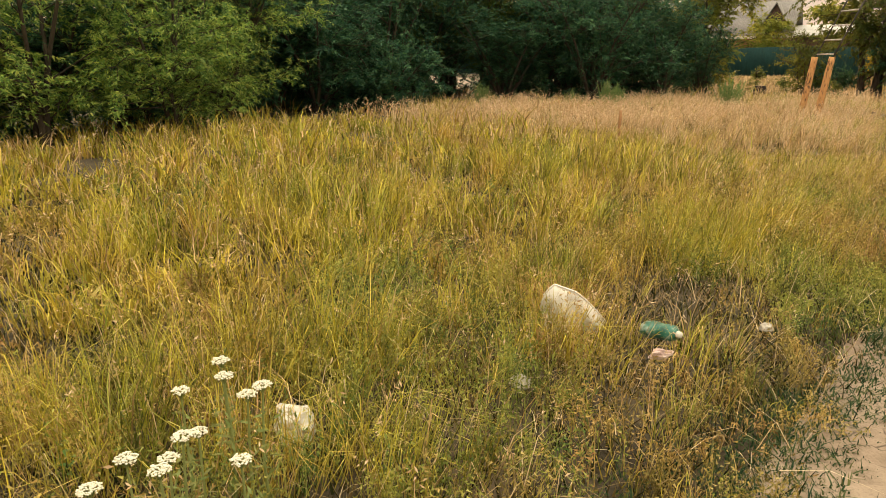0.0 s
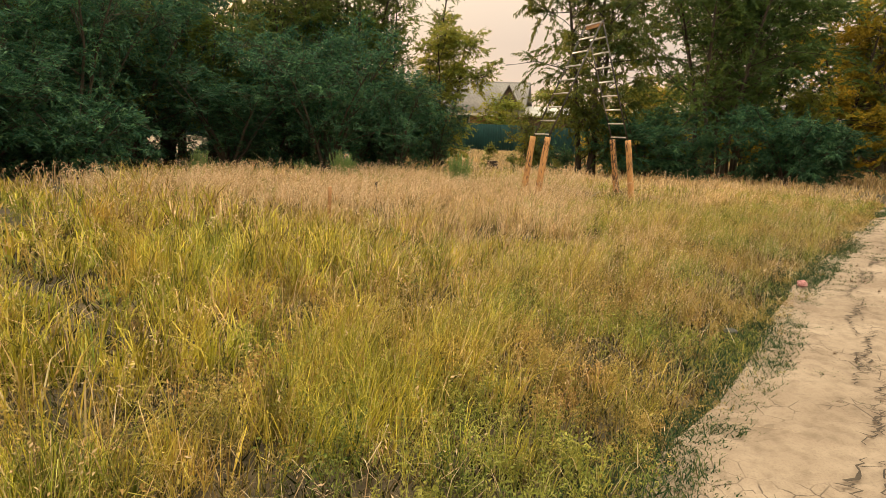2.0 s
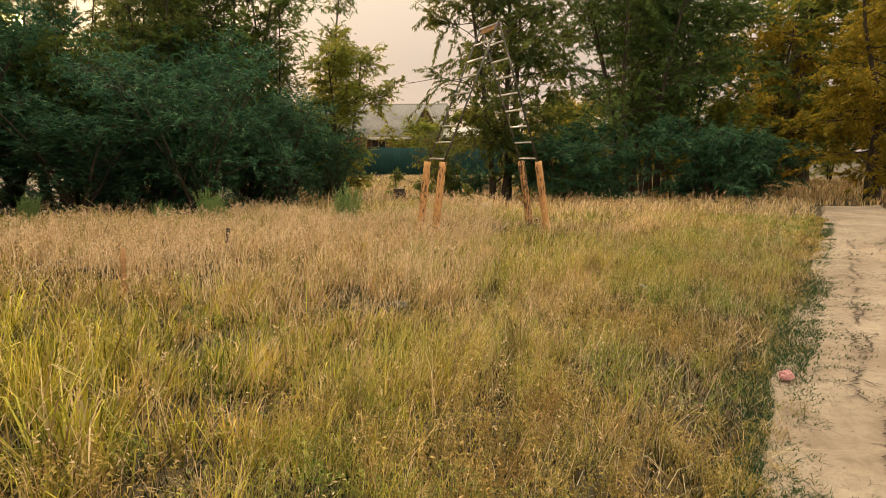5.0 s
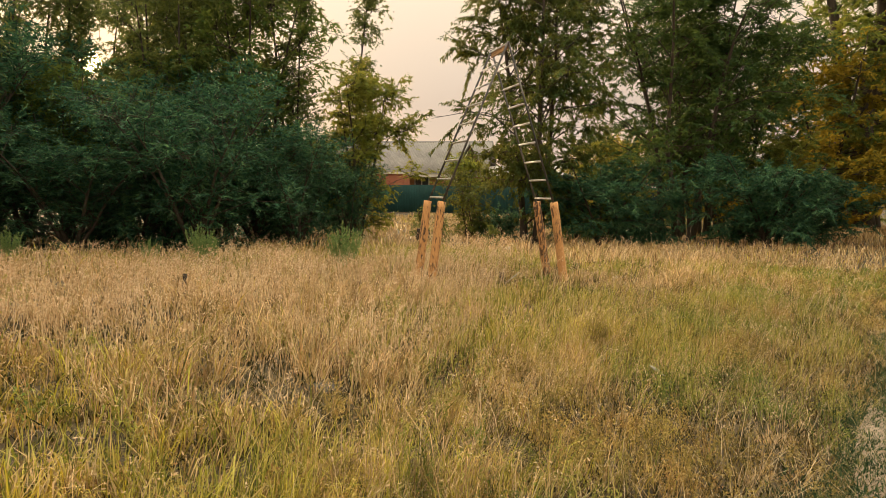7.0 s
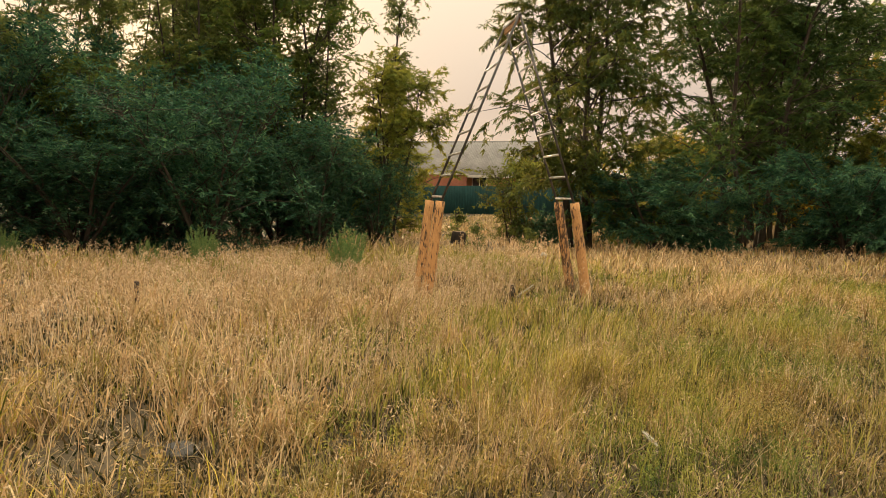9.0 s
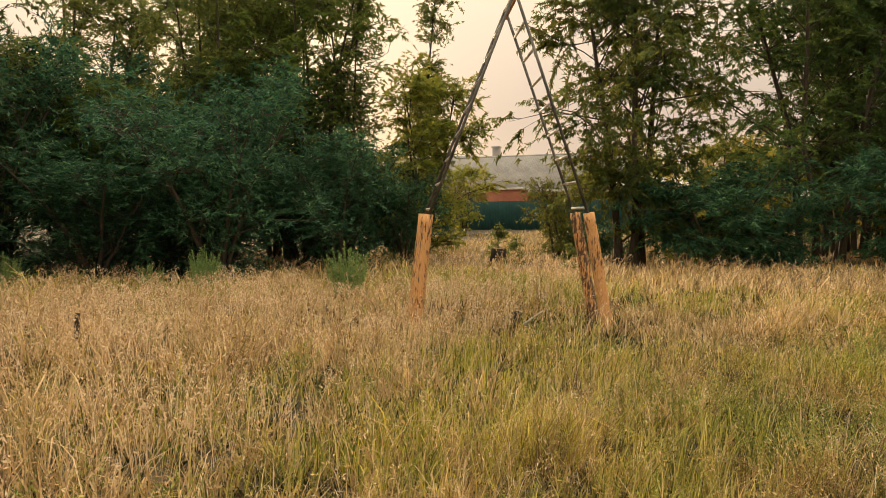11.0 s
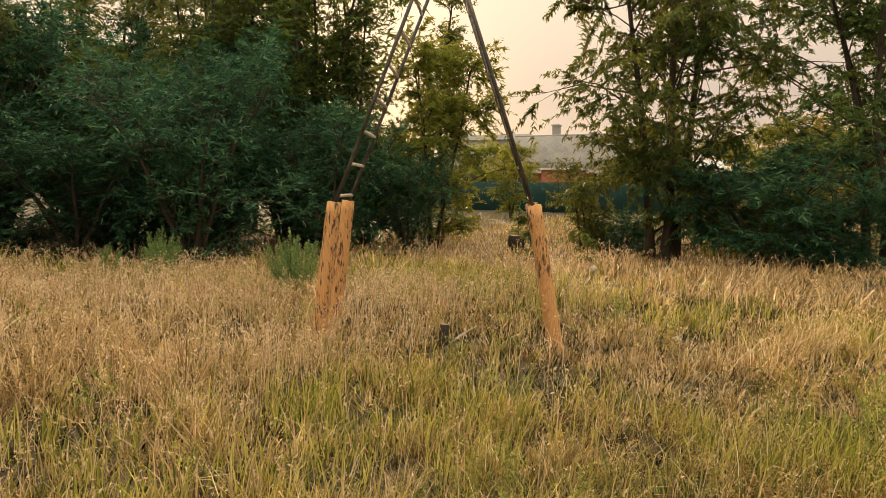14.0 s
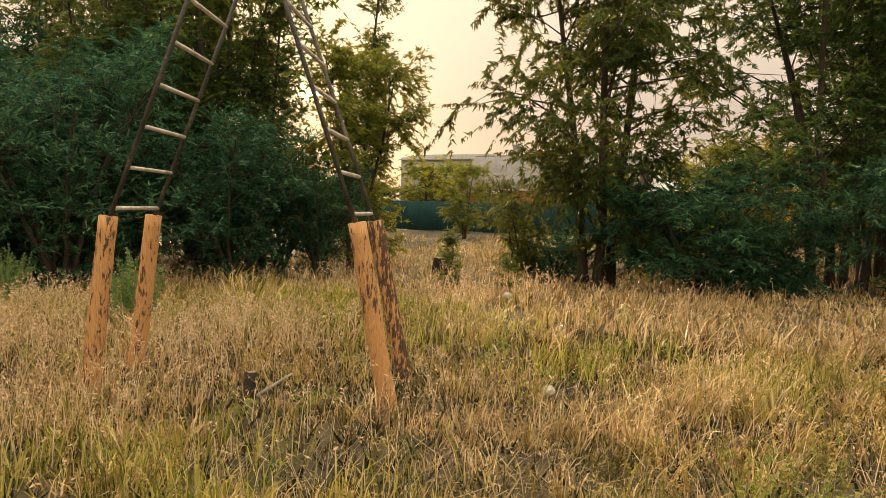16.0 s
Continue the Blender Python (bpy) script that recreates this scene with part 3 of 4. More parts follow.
# ---- trees ----
def leaf_arrays(centres, size, r, long=1.9):
    """One bent rhombus for each leaf centre."""
    n = len(centres)
    a = r.normal(size=(n, 3))
    a[:, 2] -= 0.25
    a /= np.linalg.norm(a, axis=1, keepdims=True)
    b = np.cross(a, r.normal(size=(n, 3)))
    b /= np.linalg.norm(b, axis=1, keepdims=True) + 1e-9
    c = np.cross(a, b)
    s = (size * r.uniform(0.6, 1.35, n))[:, None]
    v = np.stack([centres - a * s * long / 2, centres + b * s / 2 + c * s * 0.18, centres + a * s * long / 2, centres - b * s / 2 + c * s * 0.18], 1).reshape(-1, 3)
    return v, np.arange(4 * n).reshape(n, 4)


def small_leaf_arrays(centres, size, r, long=1.9):
    """One slim pointed leaf of a single face for each centre."""
    n = len(centres)
    a = r.normal(size=(n, 3))
    a[:, 2] -= 0.25
    a /= np.linalg.norm(a, axis=1, keepdims=True)
    b = np.cross(a, r.normal(size=(n, 3)))
    b /= np.linalg.norm(b, axis=1, keepdims=True) + 1e-9
    s = (size * r.uniform(0.6, 1.35, n))[:, None]
    v = np.stack([centres - a * s * long / 2 - b * s * 0.5, centres - a * s * long / 2 + b * s * 0.5, centres + a * s * long / 2], 1).reshape(-1, 3)
    return v, np.arange(3 * n).reshape(n, 3)


def spray_arrays(starts, ends, per, size, r, long=2.8, droop=0.35, kite=True):
    """Leaves set along twigs: each starts on its twig and points forward, sideways and a little down."""
    n = len(starts)
    k = np.repeat(np.arange(n), per)
    m = len(k)
    u = r.uniform(0.05, 1.08, m)[:, None]
    axis = ends - starts
    span = np.linalg.norm(axis, axis=1, keepdims=True) + 1e-9
    axis = axis / span
    side = np.cross(axis, np.array([0.05, 0.03, 1.0]))
    side /= np.linalg.norm(side, axis=1, keepdims=True) + 1e-9
    sag = np.zeros((m, 3))
    sag[:, 2] = -0.22 * span[k][:, 0] * (u[:, 0] ** 2)
    foot = starts[k] + (ends - starts)[k] * u + sag + r.normal(0, 0.018, (m, 3))
    hand = np.where(r.uniform(0, 1, m) < 0.5, 1.0, -1.0)[:, None]
    d = axis[k] * r.uniform(0.2, 1.0, m)[:, None] + side[k] * hand * r.uniform(0.4, 1.2, m)[:, None] + r.normal(0, 0.32, (m, 3))
    d[:, 2] -= droop * r.uniform(0.2, 1.6, m)
    d /= np.linalg.norm(d, axis=1, keepdims=True) + 1e-9
    w = np.cross(d, np.array([0, 0, 1.0]) + r.normal(0, 0.55, (m, 3)))
    w /= np.linalg.norm(w, axis=1, keepdims=True) + 1e-9
    wide = (size * r.uniform(0.65, 1.3, m))[:, None]
    length = wide * long
    if kite:
        mid = foot + d * length * 0.42
        v = np.stack([foot, mid + w * wide * 0.5, foot + d * length, mid - w * wide * 0.5], 1).reshape(-1, 3)
        return v, np.arange(4 * m).reshape(m, 4)
    v = np.stack([foot - w * wide * 0.5, foot + w * wide * 0.5, foot + d * length], 1).reshape(-1, 3)
    return v, np.arange(3 * m).reshape(m, 3)


def make_tree(name, label, height, crown_r, crown_low, leaves, leaf, mat, seed, trunk_r=0.12, stems=1, spread=0.5, upright=False, twig=0.5, lean=0.0, category="tree", long=2.8, rise=(-0.15, 0.65), droop=0.35, limbs=34, kite=True, flat=0.75, base_r=1.6):
    """Trunks that fork into limbs, branchlets and twigs, with leaves in sprays along the twigs."""
    r = np.random.default_rng(seed)
    wood, a0, a1 = [], [], []
    for s in range(stems):
        ang = 2 * math.pi * s / stems + r.uniform(0, 1)
        foot = np.array([math.cos(ang), math.sin(ang), 0]) * (0.0 if stems == 1 else trunk_r * base_r)
        out = np.array([math.cos(ang), math.sin(ang), 0]) * (spread if stems > 1 else 0.12)
        h = height * r.uniform(0.8, 0.97)
        n = 9
        bend = r.normal(0, 0.12 * height / 8, (4, 2))
        pts = []
        for i in range(n + 1):
            t = i / n
            wob = np.array([np.interp(t, [0, 0.33, 0.66, 1], bend[:, 0]), np.interp(t, [0, 0.33, 0.66, 1], bend[:, 1]), 0]) * min(1, 3 * t)
            pts.append(foot + out * t ** 1.5 * crown_r + np.array([lean * t, 0, h * t - 0.1]) + wob)
        rad = [trunk_r * (1.3 if i == 0 else 1) * (1 - 0.9 * i / n) + 0.008 for i in range(n + 1)]
        wood.append(tube_arrays(pts, rad, 8, 0.06))
        for k in range(max(6, limbs // stems)):
            t = r.uniform(crown_low / height, 0.98)
            f = t * n
            i = min(int(f), n - 1)
            a = pts[i] + (pts[i + 1] - pts[i]) * (f - i)
            rel = (t - crown_low / height) / (1 - crown_low / height)
            prof = (1 - rel) ** 0.6 * 0.88 + 0.12 if upright else (math.sin(math.pi * min(1, 0.2 + rel * 0.8)) ** 0.6) * 0.95 + 0.05
            reach = crown_r * prof * r.uniform(0.45, 1.12)
            th = r.uniform(0, 2 * math.pi)
            up = r.uniform(0.6, 1.9) if upright else r.uniform(rise[0], rise[1])
            d = np.array([math.cos(th), math.sin(th), up])
            d /= np.linalg.norm(d)
            b = a + d * reach * 0.55 + r.normal(0, 0.05 * crown_r, 3)
            c = a + d * reach + np.array([0, 0, -0.14 * reach]) + r.normal(0, 0.05 * crown_r, 3)
            w = min(trunk_r, 0.3) * 0.27 * (1 - 0.7 * t) + 0.006
            wood.append(tube_arrays([a, b, c], [w, w * 0.6, 0.005], 5))
            for q in range(6):
                u = r.uniform(0.25, 1.0)
                e = (a + (b - a) * u / 0.55 if u < 0.55 else b + (c - b) * (u - 0.55) / 0.45)
                x = r.normal(0, 1, 3) * np.array([1, 1, flat]) + d * 0.9
                x /= np.linalg.norm(x)
                g = e + x * twig * r.uniform(0.5, 1.3)
                g[2] = max(g[2], 0.25)
                wood.append(tube_arrays([e, g], [0.010, 0.004], 3))
                for j in range(4):
                    p0 = e + (g - e) * r.uniform(0.25, 1.0)
                    y = x * 0.7 + r.normal(0, 0.75, 3) * np.array([1, 1, flat])
                    y /= np.linalg.norm(y)
                    p1 = p0 + y * twig * r.uniform(0.45, 1.0)
                    p1[2] = max(p1[2], 0.2)
                    a0.append(p0)
                    a1.append(p1)
    per = max(3, int(leaves / len(a0)))
    tree = empty(name, pose(0, 0, 0), label, category)
    v, f = join_arrays(wood)
    link("trunk", np_mesh("trunk", v, f, M_BARK, True), tree)
    v, f = spray_arrays(np.array(a0), np.array(a1), per, leaf, r, long, droop, kite)
    v[:, 2] = np.maximum(v[:, 2], 0.03)
    link("crown", np_mesh("crown", v, f, mat), tree)
    return tree


def place(tree, spots, group="", stretch=0.0):
    """The first spot takes the tree itself, the others take copies."""
    for i, (x, y, rz, s) in enumerate(spots):
        m = pose(x, y, float(ground_z(x, y)) - 0.03, 0, 0, rz)
        if i == 0:
            tree.matrix_basis = m @ Matrix.Scale(s, 4)
            ob = tree
        else:
            ob = copy_thing(tree, m)
            ob.scale = (s, s, s * (1 + stretch * math.sin(i * 2.4)))
        if group:
            ob["group"] = group


def make_plume(name, seed):
    """Many upright stems that fan out from one root, leafy towards their tips."""
    r = np.random.default_rng(seed)
    wood, cs = [], []
    for k in range(46):
        th, out = r.uniform(0, 6.28), 0.42 * math.sqrt(r.uniform(0, 1))
        foot = np.array([math.cos(th), math.sin(th), 0]) * out * 0.35
        tip = np.array([math.cos(th) * out, math.sin(th) * out, r.uniform(0.65, 1.1) * (1 - 0.35 * out)])
        wood.append(tube_arrays([foot - [0, 0, 0.05], (foot + tip) / 2 + [0, 0, 0.05], tip], [0.006, 0.004, 0.002], 3))
        t = r.uniform(0.2, 1.03, 120)[:, None]
        cs.append(foot + (tip - foot) * t + r.normal(0, 0.028, (120, 3)) * (1.25 - t))
    ob = empty(name, pose(0, 0, 0), "upright light green wormwood bush in the grass", "bush")
    v, f = join_arrays(wood)
    link("stem_tuft", np_mesh("stem_tuft", v, f, M_STEM), ob)
    v, f = small_leaf_arrays(np.concatenate(cs), 0.016, r, 3.0)
    link("foliage", np_mesh("foliage", v, f, M_LEAF_SHRUB), ob)
    return ob


def build_trees():
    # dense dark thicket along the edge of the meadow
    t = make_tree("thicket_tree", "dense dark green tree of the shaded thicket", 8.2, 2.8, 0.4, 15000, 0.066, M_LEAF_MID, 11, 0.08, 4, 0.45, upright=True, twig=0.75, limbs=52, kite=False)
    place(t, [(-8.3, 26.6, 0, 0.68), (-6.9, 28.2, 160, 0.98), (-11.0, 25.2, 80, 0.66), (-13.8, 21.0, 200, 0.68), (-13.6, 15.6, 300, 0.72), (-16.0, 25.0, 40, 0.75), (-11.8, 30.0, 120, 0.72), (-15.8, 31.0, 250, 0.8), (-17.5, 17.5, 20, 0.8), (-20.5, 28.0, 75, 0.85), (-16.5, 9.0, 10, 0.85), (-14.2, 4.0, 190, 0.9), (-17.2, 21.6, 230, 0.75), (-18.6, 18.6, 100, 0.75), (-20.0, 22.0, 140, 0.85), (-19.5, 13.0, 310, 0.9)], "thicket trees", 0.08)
    o = make_tree("tall_sparse_tree", "tall tree with thin olive leaves that let the light through", 9.6, 2.4, 1.6, 21000, 0.05, M_LEAF_SPARSE, 31, 0.07, 3, 0.35, upright=True, twig=0.7, limbs=40, kite=False)
    place(o, [(-12.6, 22.6, 0, 0.95), (-9.9, 28.4, 90, 1.0), (-8.6, 29.6, 200, 0.95), (-14.2, 27.4, 30, 1.1), (-14.6, 17.8, 140, 0.95), (-17.0, 20.5, 310, 1.1), (-13.0, 12.2, 60, 0.9), (-8.6, 26.4, 170, 0.9), (-15.2, 23.6, 280, 1.0), (-16.4, 14.6, 20, 1.0), (-12.4, 31.6, 110, 1.1), (-13.0, 28.8, 350, 0.95), (-18.6, 25.4, 200, 1.15)], "sparse trees")
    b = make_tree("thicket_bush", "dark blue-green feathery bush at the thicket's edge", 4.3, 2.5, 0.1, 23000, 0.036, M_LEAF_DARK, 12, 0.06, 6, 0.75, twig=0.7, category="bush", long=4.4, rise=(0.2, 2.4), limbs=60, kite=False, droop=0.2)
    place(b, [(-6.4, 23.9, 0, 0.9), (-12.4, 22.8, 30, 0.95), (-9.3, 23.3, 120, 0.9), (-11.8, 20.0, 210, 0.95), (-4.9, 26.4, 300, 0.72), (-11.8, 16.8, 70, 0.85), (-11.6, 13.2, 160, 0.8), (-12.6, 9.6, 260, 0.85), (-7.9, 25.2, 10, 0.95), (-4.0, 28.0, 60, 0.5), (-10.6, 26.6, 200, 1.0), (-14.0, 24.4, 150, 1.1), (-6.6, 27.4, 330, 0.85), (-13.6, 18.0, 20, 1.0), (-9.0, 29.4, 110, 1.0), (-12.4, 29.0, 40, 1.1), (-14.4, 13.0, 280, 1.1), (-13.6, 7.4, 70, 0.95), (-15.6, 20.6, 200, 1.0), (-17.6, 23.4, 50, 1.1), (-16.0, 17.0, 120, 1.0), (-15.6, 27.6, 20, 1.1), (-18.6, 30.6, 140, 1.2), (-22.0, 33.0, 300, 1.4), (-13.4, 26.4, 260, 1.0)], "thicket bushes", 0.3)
    y = make_tree("yellow_tree", "sunlit yellow-green young tree beside the thicket", 5.4, 2.0, 0.3, 28000, 0.048, M_LEAF_YELLOW, 13, 0.05, 3, 0.5, twig=0.6, limbs=42, kite=False, rise=(0.1, 1.2))
    place(y, [(-4.15, 29.5, 0, 0.95), (-10.8, 50, 60, 0.75), (10.0, 37.0, 20, 0.7), (3.4, 38.0, 220, 0.7), (13.0, 46.5, 200, 0.7), (20.5, 52.0, 20, 0.9), (6.8, 40.5, 160, 0.7)], "yellow trees")
    e = make_tree("hedge_tree", "bright green spreading tree with arching branches", 5.0, 2.6, 0.3, 30000, 0.036, M_LEAF_HEDGE, 53, 0.06, 4, 0.6, twig=0.7, limbs=52, kite=False, rise=(0.0, 1.0), flat=0.45, long=3.2, droop=0.5)
    place(e, [(-10.9, 8.6, 0, 0.85), (-10.2, 10.8, 120, 0.72), (-11.8, 6.2, 250, 0.9), (-11.2, 13.0, 40, 0.8)], "hedge trees")
    p = make_tree("poplar", "slender tall poplar with thin sunlit leaves and a pale stem", 10.4, 1.3, 1.6, 13000, 0.052, M_LEAF_SPARSE, 33, 0.05, 1, upright=True, twig=0.36, long=2.0, limbs=56, kite=False)
    place(p, [(-4.6, 30.8, 0, 0.95), (-5.7, 28.8, 100, 0.86), (-6.9, 29.6, 220, 1.0)], "poplars")
    w = make_tree("willow_tree", "broad tree with drooping narrow leaves and dark trunks", 9.8, 3.6, 0.8, 84000, 0.045, M_LEAF_OAK, 15, 0.11, 3, 0.3, twig=0.85, long=3.0, droop=0.8, limbs=78, base_r=3.0, rise=(0.15, 1.2), kite=False)
    place(w, [(1.25, 31.2, 20, 1.0)])
    v = make_tree("young_willow", "small young tree with drooping olive leaves", 3.3, 1.35, 0.3, 9500, 0.04, M_LEAF_OAK, 57, 0.035, 3, 0.5, twig=0.45, long=3.0, droop=0.8, limbs=34, kite=False, rise=(0.1, 1.2))
    place(v, [(-1.1, 32.2, 0, 0.8)])
    a = make_tree("acacia_tree", "tall many-stemmed tree with fine layered leaves", 11.0, 4.3, 1.5, 90000, 0.046, M_LEAF_ACACIA, 16, 0.085, 6, 0.5, twig=0.9, limbs=84, flat=0.5, long=3.0, droop=0.45, base_r=6.0, rise=(0.2, 1.3), kite=False)
    place(a, [(5.9, 33.4, 0, 1.0), (8.6, 38.6, 140, 0.85), (7.0, 36.4, 200, 0.85)], "acacia trees")
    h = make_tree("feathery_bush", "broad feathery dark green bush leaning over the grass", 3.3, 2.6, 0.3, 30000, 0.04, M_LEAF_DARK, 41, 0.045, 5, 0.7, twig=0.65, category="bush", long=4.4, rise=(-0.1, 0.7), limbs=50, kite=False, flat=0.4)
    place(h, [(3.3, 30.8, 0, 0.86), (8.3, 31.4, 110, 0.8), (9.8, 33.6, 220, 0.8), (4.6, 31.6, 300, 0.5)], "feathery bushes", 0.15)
    e = make_tree("slender_tree", "slender young tree with orange-tinged sunlit leaves", 4.4, 1.3, 1.0, 4200, 0.05, M_LEAF_GOLD, 42, 0.045, 2, 0.5, twig=0.4)
    place(e, [(3.0, 46.5, 0, 1.0), (7.6, 37.8, 130, 0.85), (4.4, 41.0, 60, 1.1), (9.2, 43.0, 200, 1.2), (1.8, 44.5, 300, 0.9), (8.4, 34.8, 20, 0.6)], "slender trees")
    u = make_tree("golden_tree", "sunlit golden tree hanging over the path's end", 9.0, 2.9, 1.1, 30000, 0.06, M_LEAF_GOLD, 43, 0.12, 2, 0.4, twig=0.8, long=3.0, flat=0.45, droop=0.6, limbs=44)
    place(u, [(13.3, 31.0, 0, 1.0), (12.6, 40.0, 120, 0.95), (17.0, 38.0, 230, 1.0)], "golden trees")
    l = make_tree("low_bush", "dark low bush under the trees", 2.4, 1.7, 0.1, 14000, 0.05, M_LEAF_DARK, 17, 0.04, 6, 0.8, twig=0.5, category="bush", long=3.0, kite=False)
    place(l, [(2.6, 33.4, 0, 0.55), (-0.2, 32.6, 200, 0.5), (-12.9, 8.0, 0, 1.0), (-13.0, 11.6, 50, 1.1), (-13.2, 16.6, 90, 1.2), (-12.6, 18.6, 20, 1.1), (-10.6, 18.4, 130, 0.8), (-6.0, 29.2, 170, 1.1), (-14.2, 22.5, 70, 1.4), (-8.6, 25.0, 220, 0.9), (8.6, 32.6, 300, 0.5)], "low bushes")
    g = make_tree("large_tree", "very large old tree with painted sunlit yellow leaf patches and a massive dark trunk", 15.0, 6.0, 2.0, 50000, 0.11, M_LEAF_SUN_PATCH, 18, 0.6, 3, 0.28, twig=1.3, limbs=84, base_r=0.6, kite=False)
    place(g, [(15.2, 44.0, 0, 1.0), (23.0, 44.0, 120, 0.9)], "large trees")
    far = make_tree("garden_tree", "distant garden tree behind the fence", 6.0, 2.6, 0.8, 9000, 0.13, M_LEAF_YELLOW, 19, 0.12, 2, 0.4, twig=0.9, kite=False)
    place(far, [(-20, 64, 0, 0.9), (-26, 64, 90, 1.0), (-6.2, 63, 30, 0.75), (-2.4, 73, 200, 1.0), (6, 63, 100, 1.0), (12, 66, 150, 1.2)], "garden trees")
    s = make_plume("wormwood_bush", 20)
    place(s, [(-1.9, 21.6, 0, 0.95), (-5.4, 22.3, 90, 0.85), (-5.0, 21.9, 180, 0.7), (-8.9, 20.9, 40, 0.75), (-6.4, 22.0, 130, 0.6)], "wormwood bushes")
    k = make_tree("sapling", "thin young sapling in the dry lane", 1.3, 0.4, 0.2, 800, 0.04, M_LEAF_SPARSE, 21, 0.012, 1, twig=0.16, limbs=14)
    place(k, [(-1.4, 29.2, 0, 0.7), (0.2, 28.4, 100, 0.6), (-2.6, 31.4, 200, 0.9)], "saplings")


build_trees()


# ---- loose things ----
def lump(name, label, category, x, y, z, sx, sy, sz, mat, seed, rot=(0, 0, 0), rough=0.22, sub=3):
    """An uneven solid lump."""
    bm = bmesh.new()
    bmesh.ops.create_icosphere(bm, subdivisions=sub, radius=1.0)
    for v in bm.verts:
        d = v.co.normalized()
        k = 1 + rough * noise.noise(d * 1.7 + Vector((seed, 0, 0))) + rough * 0.5 * noise.noise(d * 4 + Vector((0, seed, 0)))
        v.co = Vector((d.x * sx, d.y * sy, d.z * sz)) * k
    ob = part(name, bm, mat, None, "", pose(x, y, z, *rot))
    return tagged(ob, label, category)


def build_bucket():
    """A torn piece of a white bucket's wall that leans in the grass, higher at one corner."""
    r = np.random.default_rng(61)
    b = empty("broken_bucket", pose(0.19, 4.97, 0.03, -24, 6, 24) @ Matrix.Diagonal((1.12, 1.0, 0.9, 1)), "torn dirty white plastic piece of a bucket in grass", "bucket")
    nu, nv = 16, 10
    U, V = np.meshgrid(np.linspace(0, 1, nu), np.linspace(0, 1, nv))
    top = np.interp(U, [0, 0.12, 0.45, 0.8, 1.0], [0.2, 0.27, 0.235, 0.15, 0.09])
    X = (U - 0.5) * (0.27 + 0.05 * V) + 0.012 * np.sin(V * 7) * (1 - U)
    Z = V * top + 0.02 * (1 - V) * U
    Y = 0.09 * (2 * U - 1) ** 2 + 0.012 * np.sin(U * 11 + V * 5) + 0.02 * np.sin(V * 4 + U * 3) + r.normal(0, 0.002, U.shape)
    front = np.stack([X, Y, Z], 2).reshape(-1, 3)
    n = nu * nv
    v = np.concatenate([front, front + [0, 0.005, 0]])
    f = []
    for j in range(nv - 1):
        for i in range(nu - 1):
            q = j * nu + i
            f += [(q, q + 1, q + nu + 1, q + nu), (n + q + 1, n + q, n + q + nu, n + q + nu + 1)]
    ring = [*range(nu), *range(2 * nu - 1, n, nu), *range(n - 2, n - nu - 1, -1), *range(n - 2 * nu, 0, -nu)]
    for a, c in zip(ring, ring[1:] + ring[:1]):
        f.append((c, a, n + a, n + c))
    link("wall_piece", np_mesh("wall_piece", v, f, M_WHITE, True), b)
    pts = [front[(nv - 1) * nu + i] + [0, 0.0, 0.0] for i in range(nu)]
    rv, rf = tube_arrays(pts, [0.006] * nu, 6)
    link("rim", np_mesh("rim", rv, rf, M_WHITE, True), b, "thick folded rim")


def build_bottle():
    b = empty("crushed_bottle", pose(0.6, 5.12, 0.07, 80, 0, 62), "crushed green plastic bottle lying in the grass", "bottle")
    pts = [(0, 0, -0.1), (0, 0, -0.098), (0.004, 0, -0.05), (-0.004, 0.003, 0), (0.003, 0, 0.05), (0, 0, 0.085), (0, 0, 0.11)]
    v, f = tube_arrays(pts, [0.002, 0.052, 0.056, 0.046, 0.055, 0.046, 0.016], 14, 0.1)
    v[:, 1] *= 0.8
    link("body", np_mesh("body", v, f, M_TEAL_PLASTIC, True), b)
    rod("cap", (0, 0, 0.108), (0, 0, 0.126), 0.017, M_WHITE, b, 12, "pale cap")


def build_flower(seed):
    """A tall stem with a few stalks and flat cream flower heads made of many small florets."""
    r = np.random.default_rng(seed)
    f = empty("yarrow", pose(0, 0, 0), "wild flower with flat cream heads on a green stem", "flower", "wild flowers")
    h = 0.5
    v, q = tube_arrays([(0, 0, -0.03), (0.01, 0.005, h * 0.5), (0, 0, h - 0.03)], [0.005, 0.0045, 0.003], 6)
    link("stem", np_mesh("stem", v, q, M_STEM, True), f)
    pieces = []
    for k in range(16):
        a, rad = r.uniform(0, 6.28), 0.022 * math.sqrt(r.uniform(0, 1))
        p = np.array([rad * math.cos(a), rad * math.sin(a), h - rad * 0.16 + r.uniform(-0.003, 0.003)])
        pieces.append(tube_arrays([(0, 0, h - 0.035), p - [0, 0, 0.004]], [0.0015, 0.001], 3))
    v, q = join_arrays(pieces)
    link("stalks", np_mesh("stalks", v, q, M_STEM), f)
    bm = bmesh.new()
    for k in range(120):
        a, rad = r.uniform(0, 6.28), 0.027 * math.sqrt(r.uniform(0, 1))
        bmesh.ops.create_icosphere(bm, subdivisions=1, radius=r.uniform(0.0024, 0.0042), matrix=pose(rad * math.cos(a), rad * math.sin(a), h - rad * rad * 12 + r.uniform(-0.003, 0.003)) @ Matrix.Diagonal((1, 1, 0.6, 1)))
    part("flower_head", bm, M_PETAL, f, "flat cream flower head")
    c = r.uniform([-0.03, -0.03, 0.05], [0.03, 0.03, 0.42], (60, 3))
    v, q = leaf_arrays(c, 0.008, r, 5.0)
    link("leaves", np_mesh("leaves", v, q, M_STEM), f)
    return f


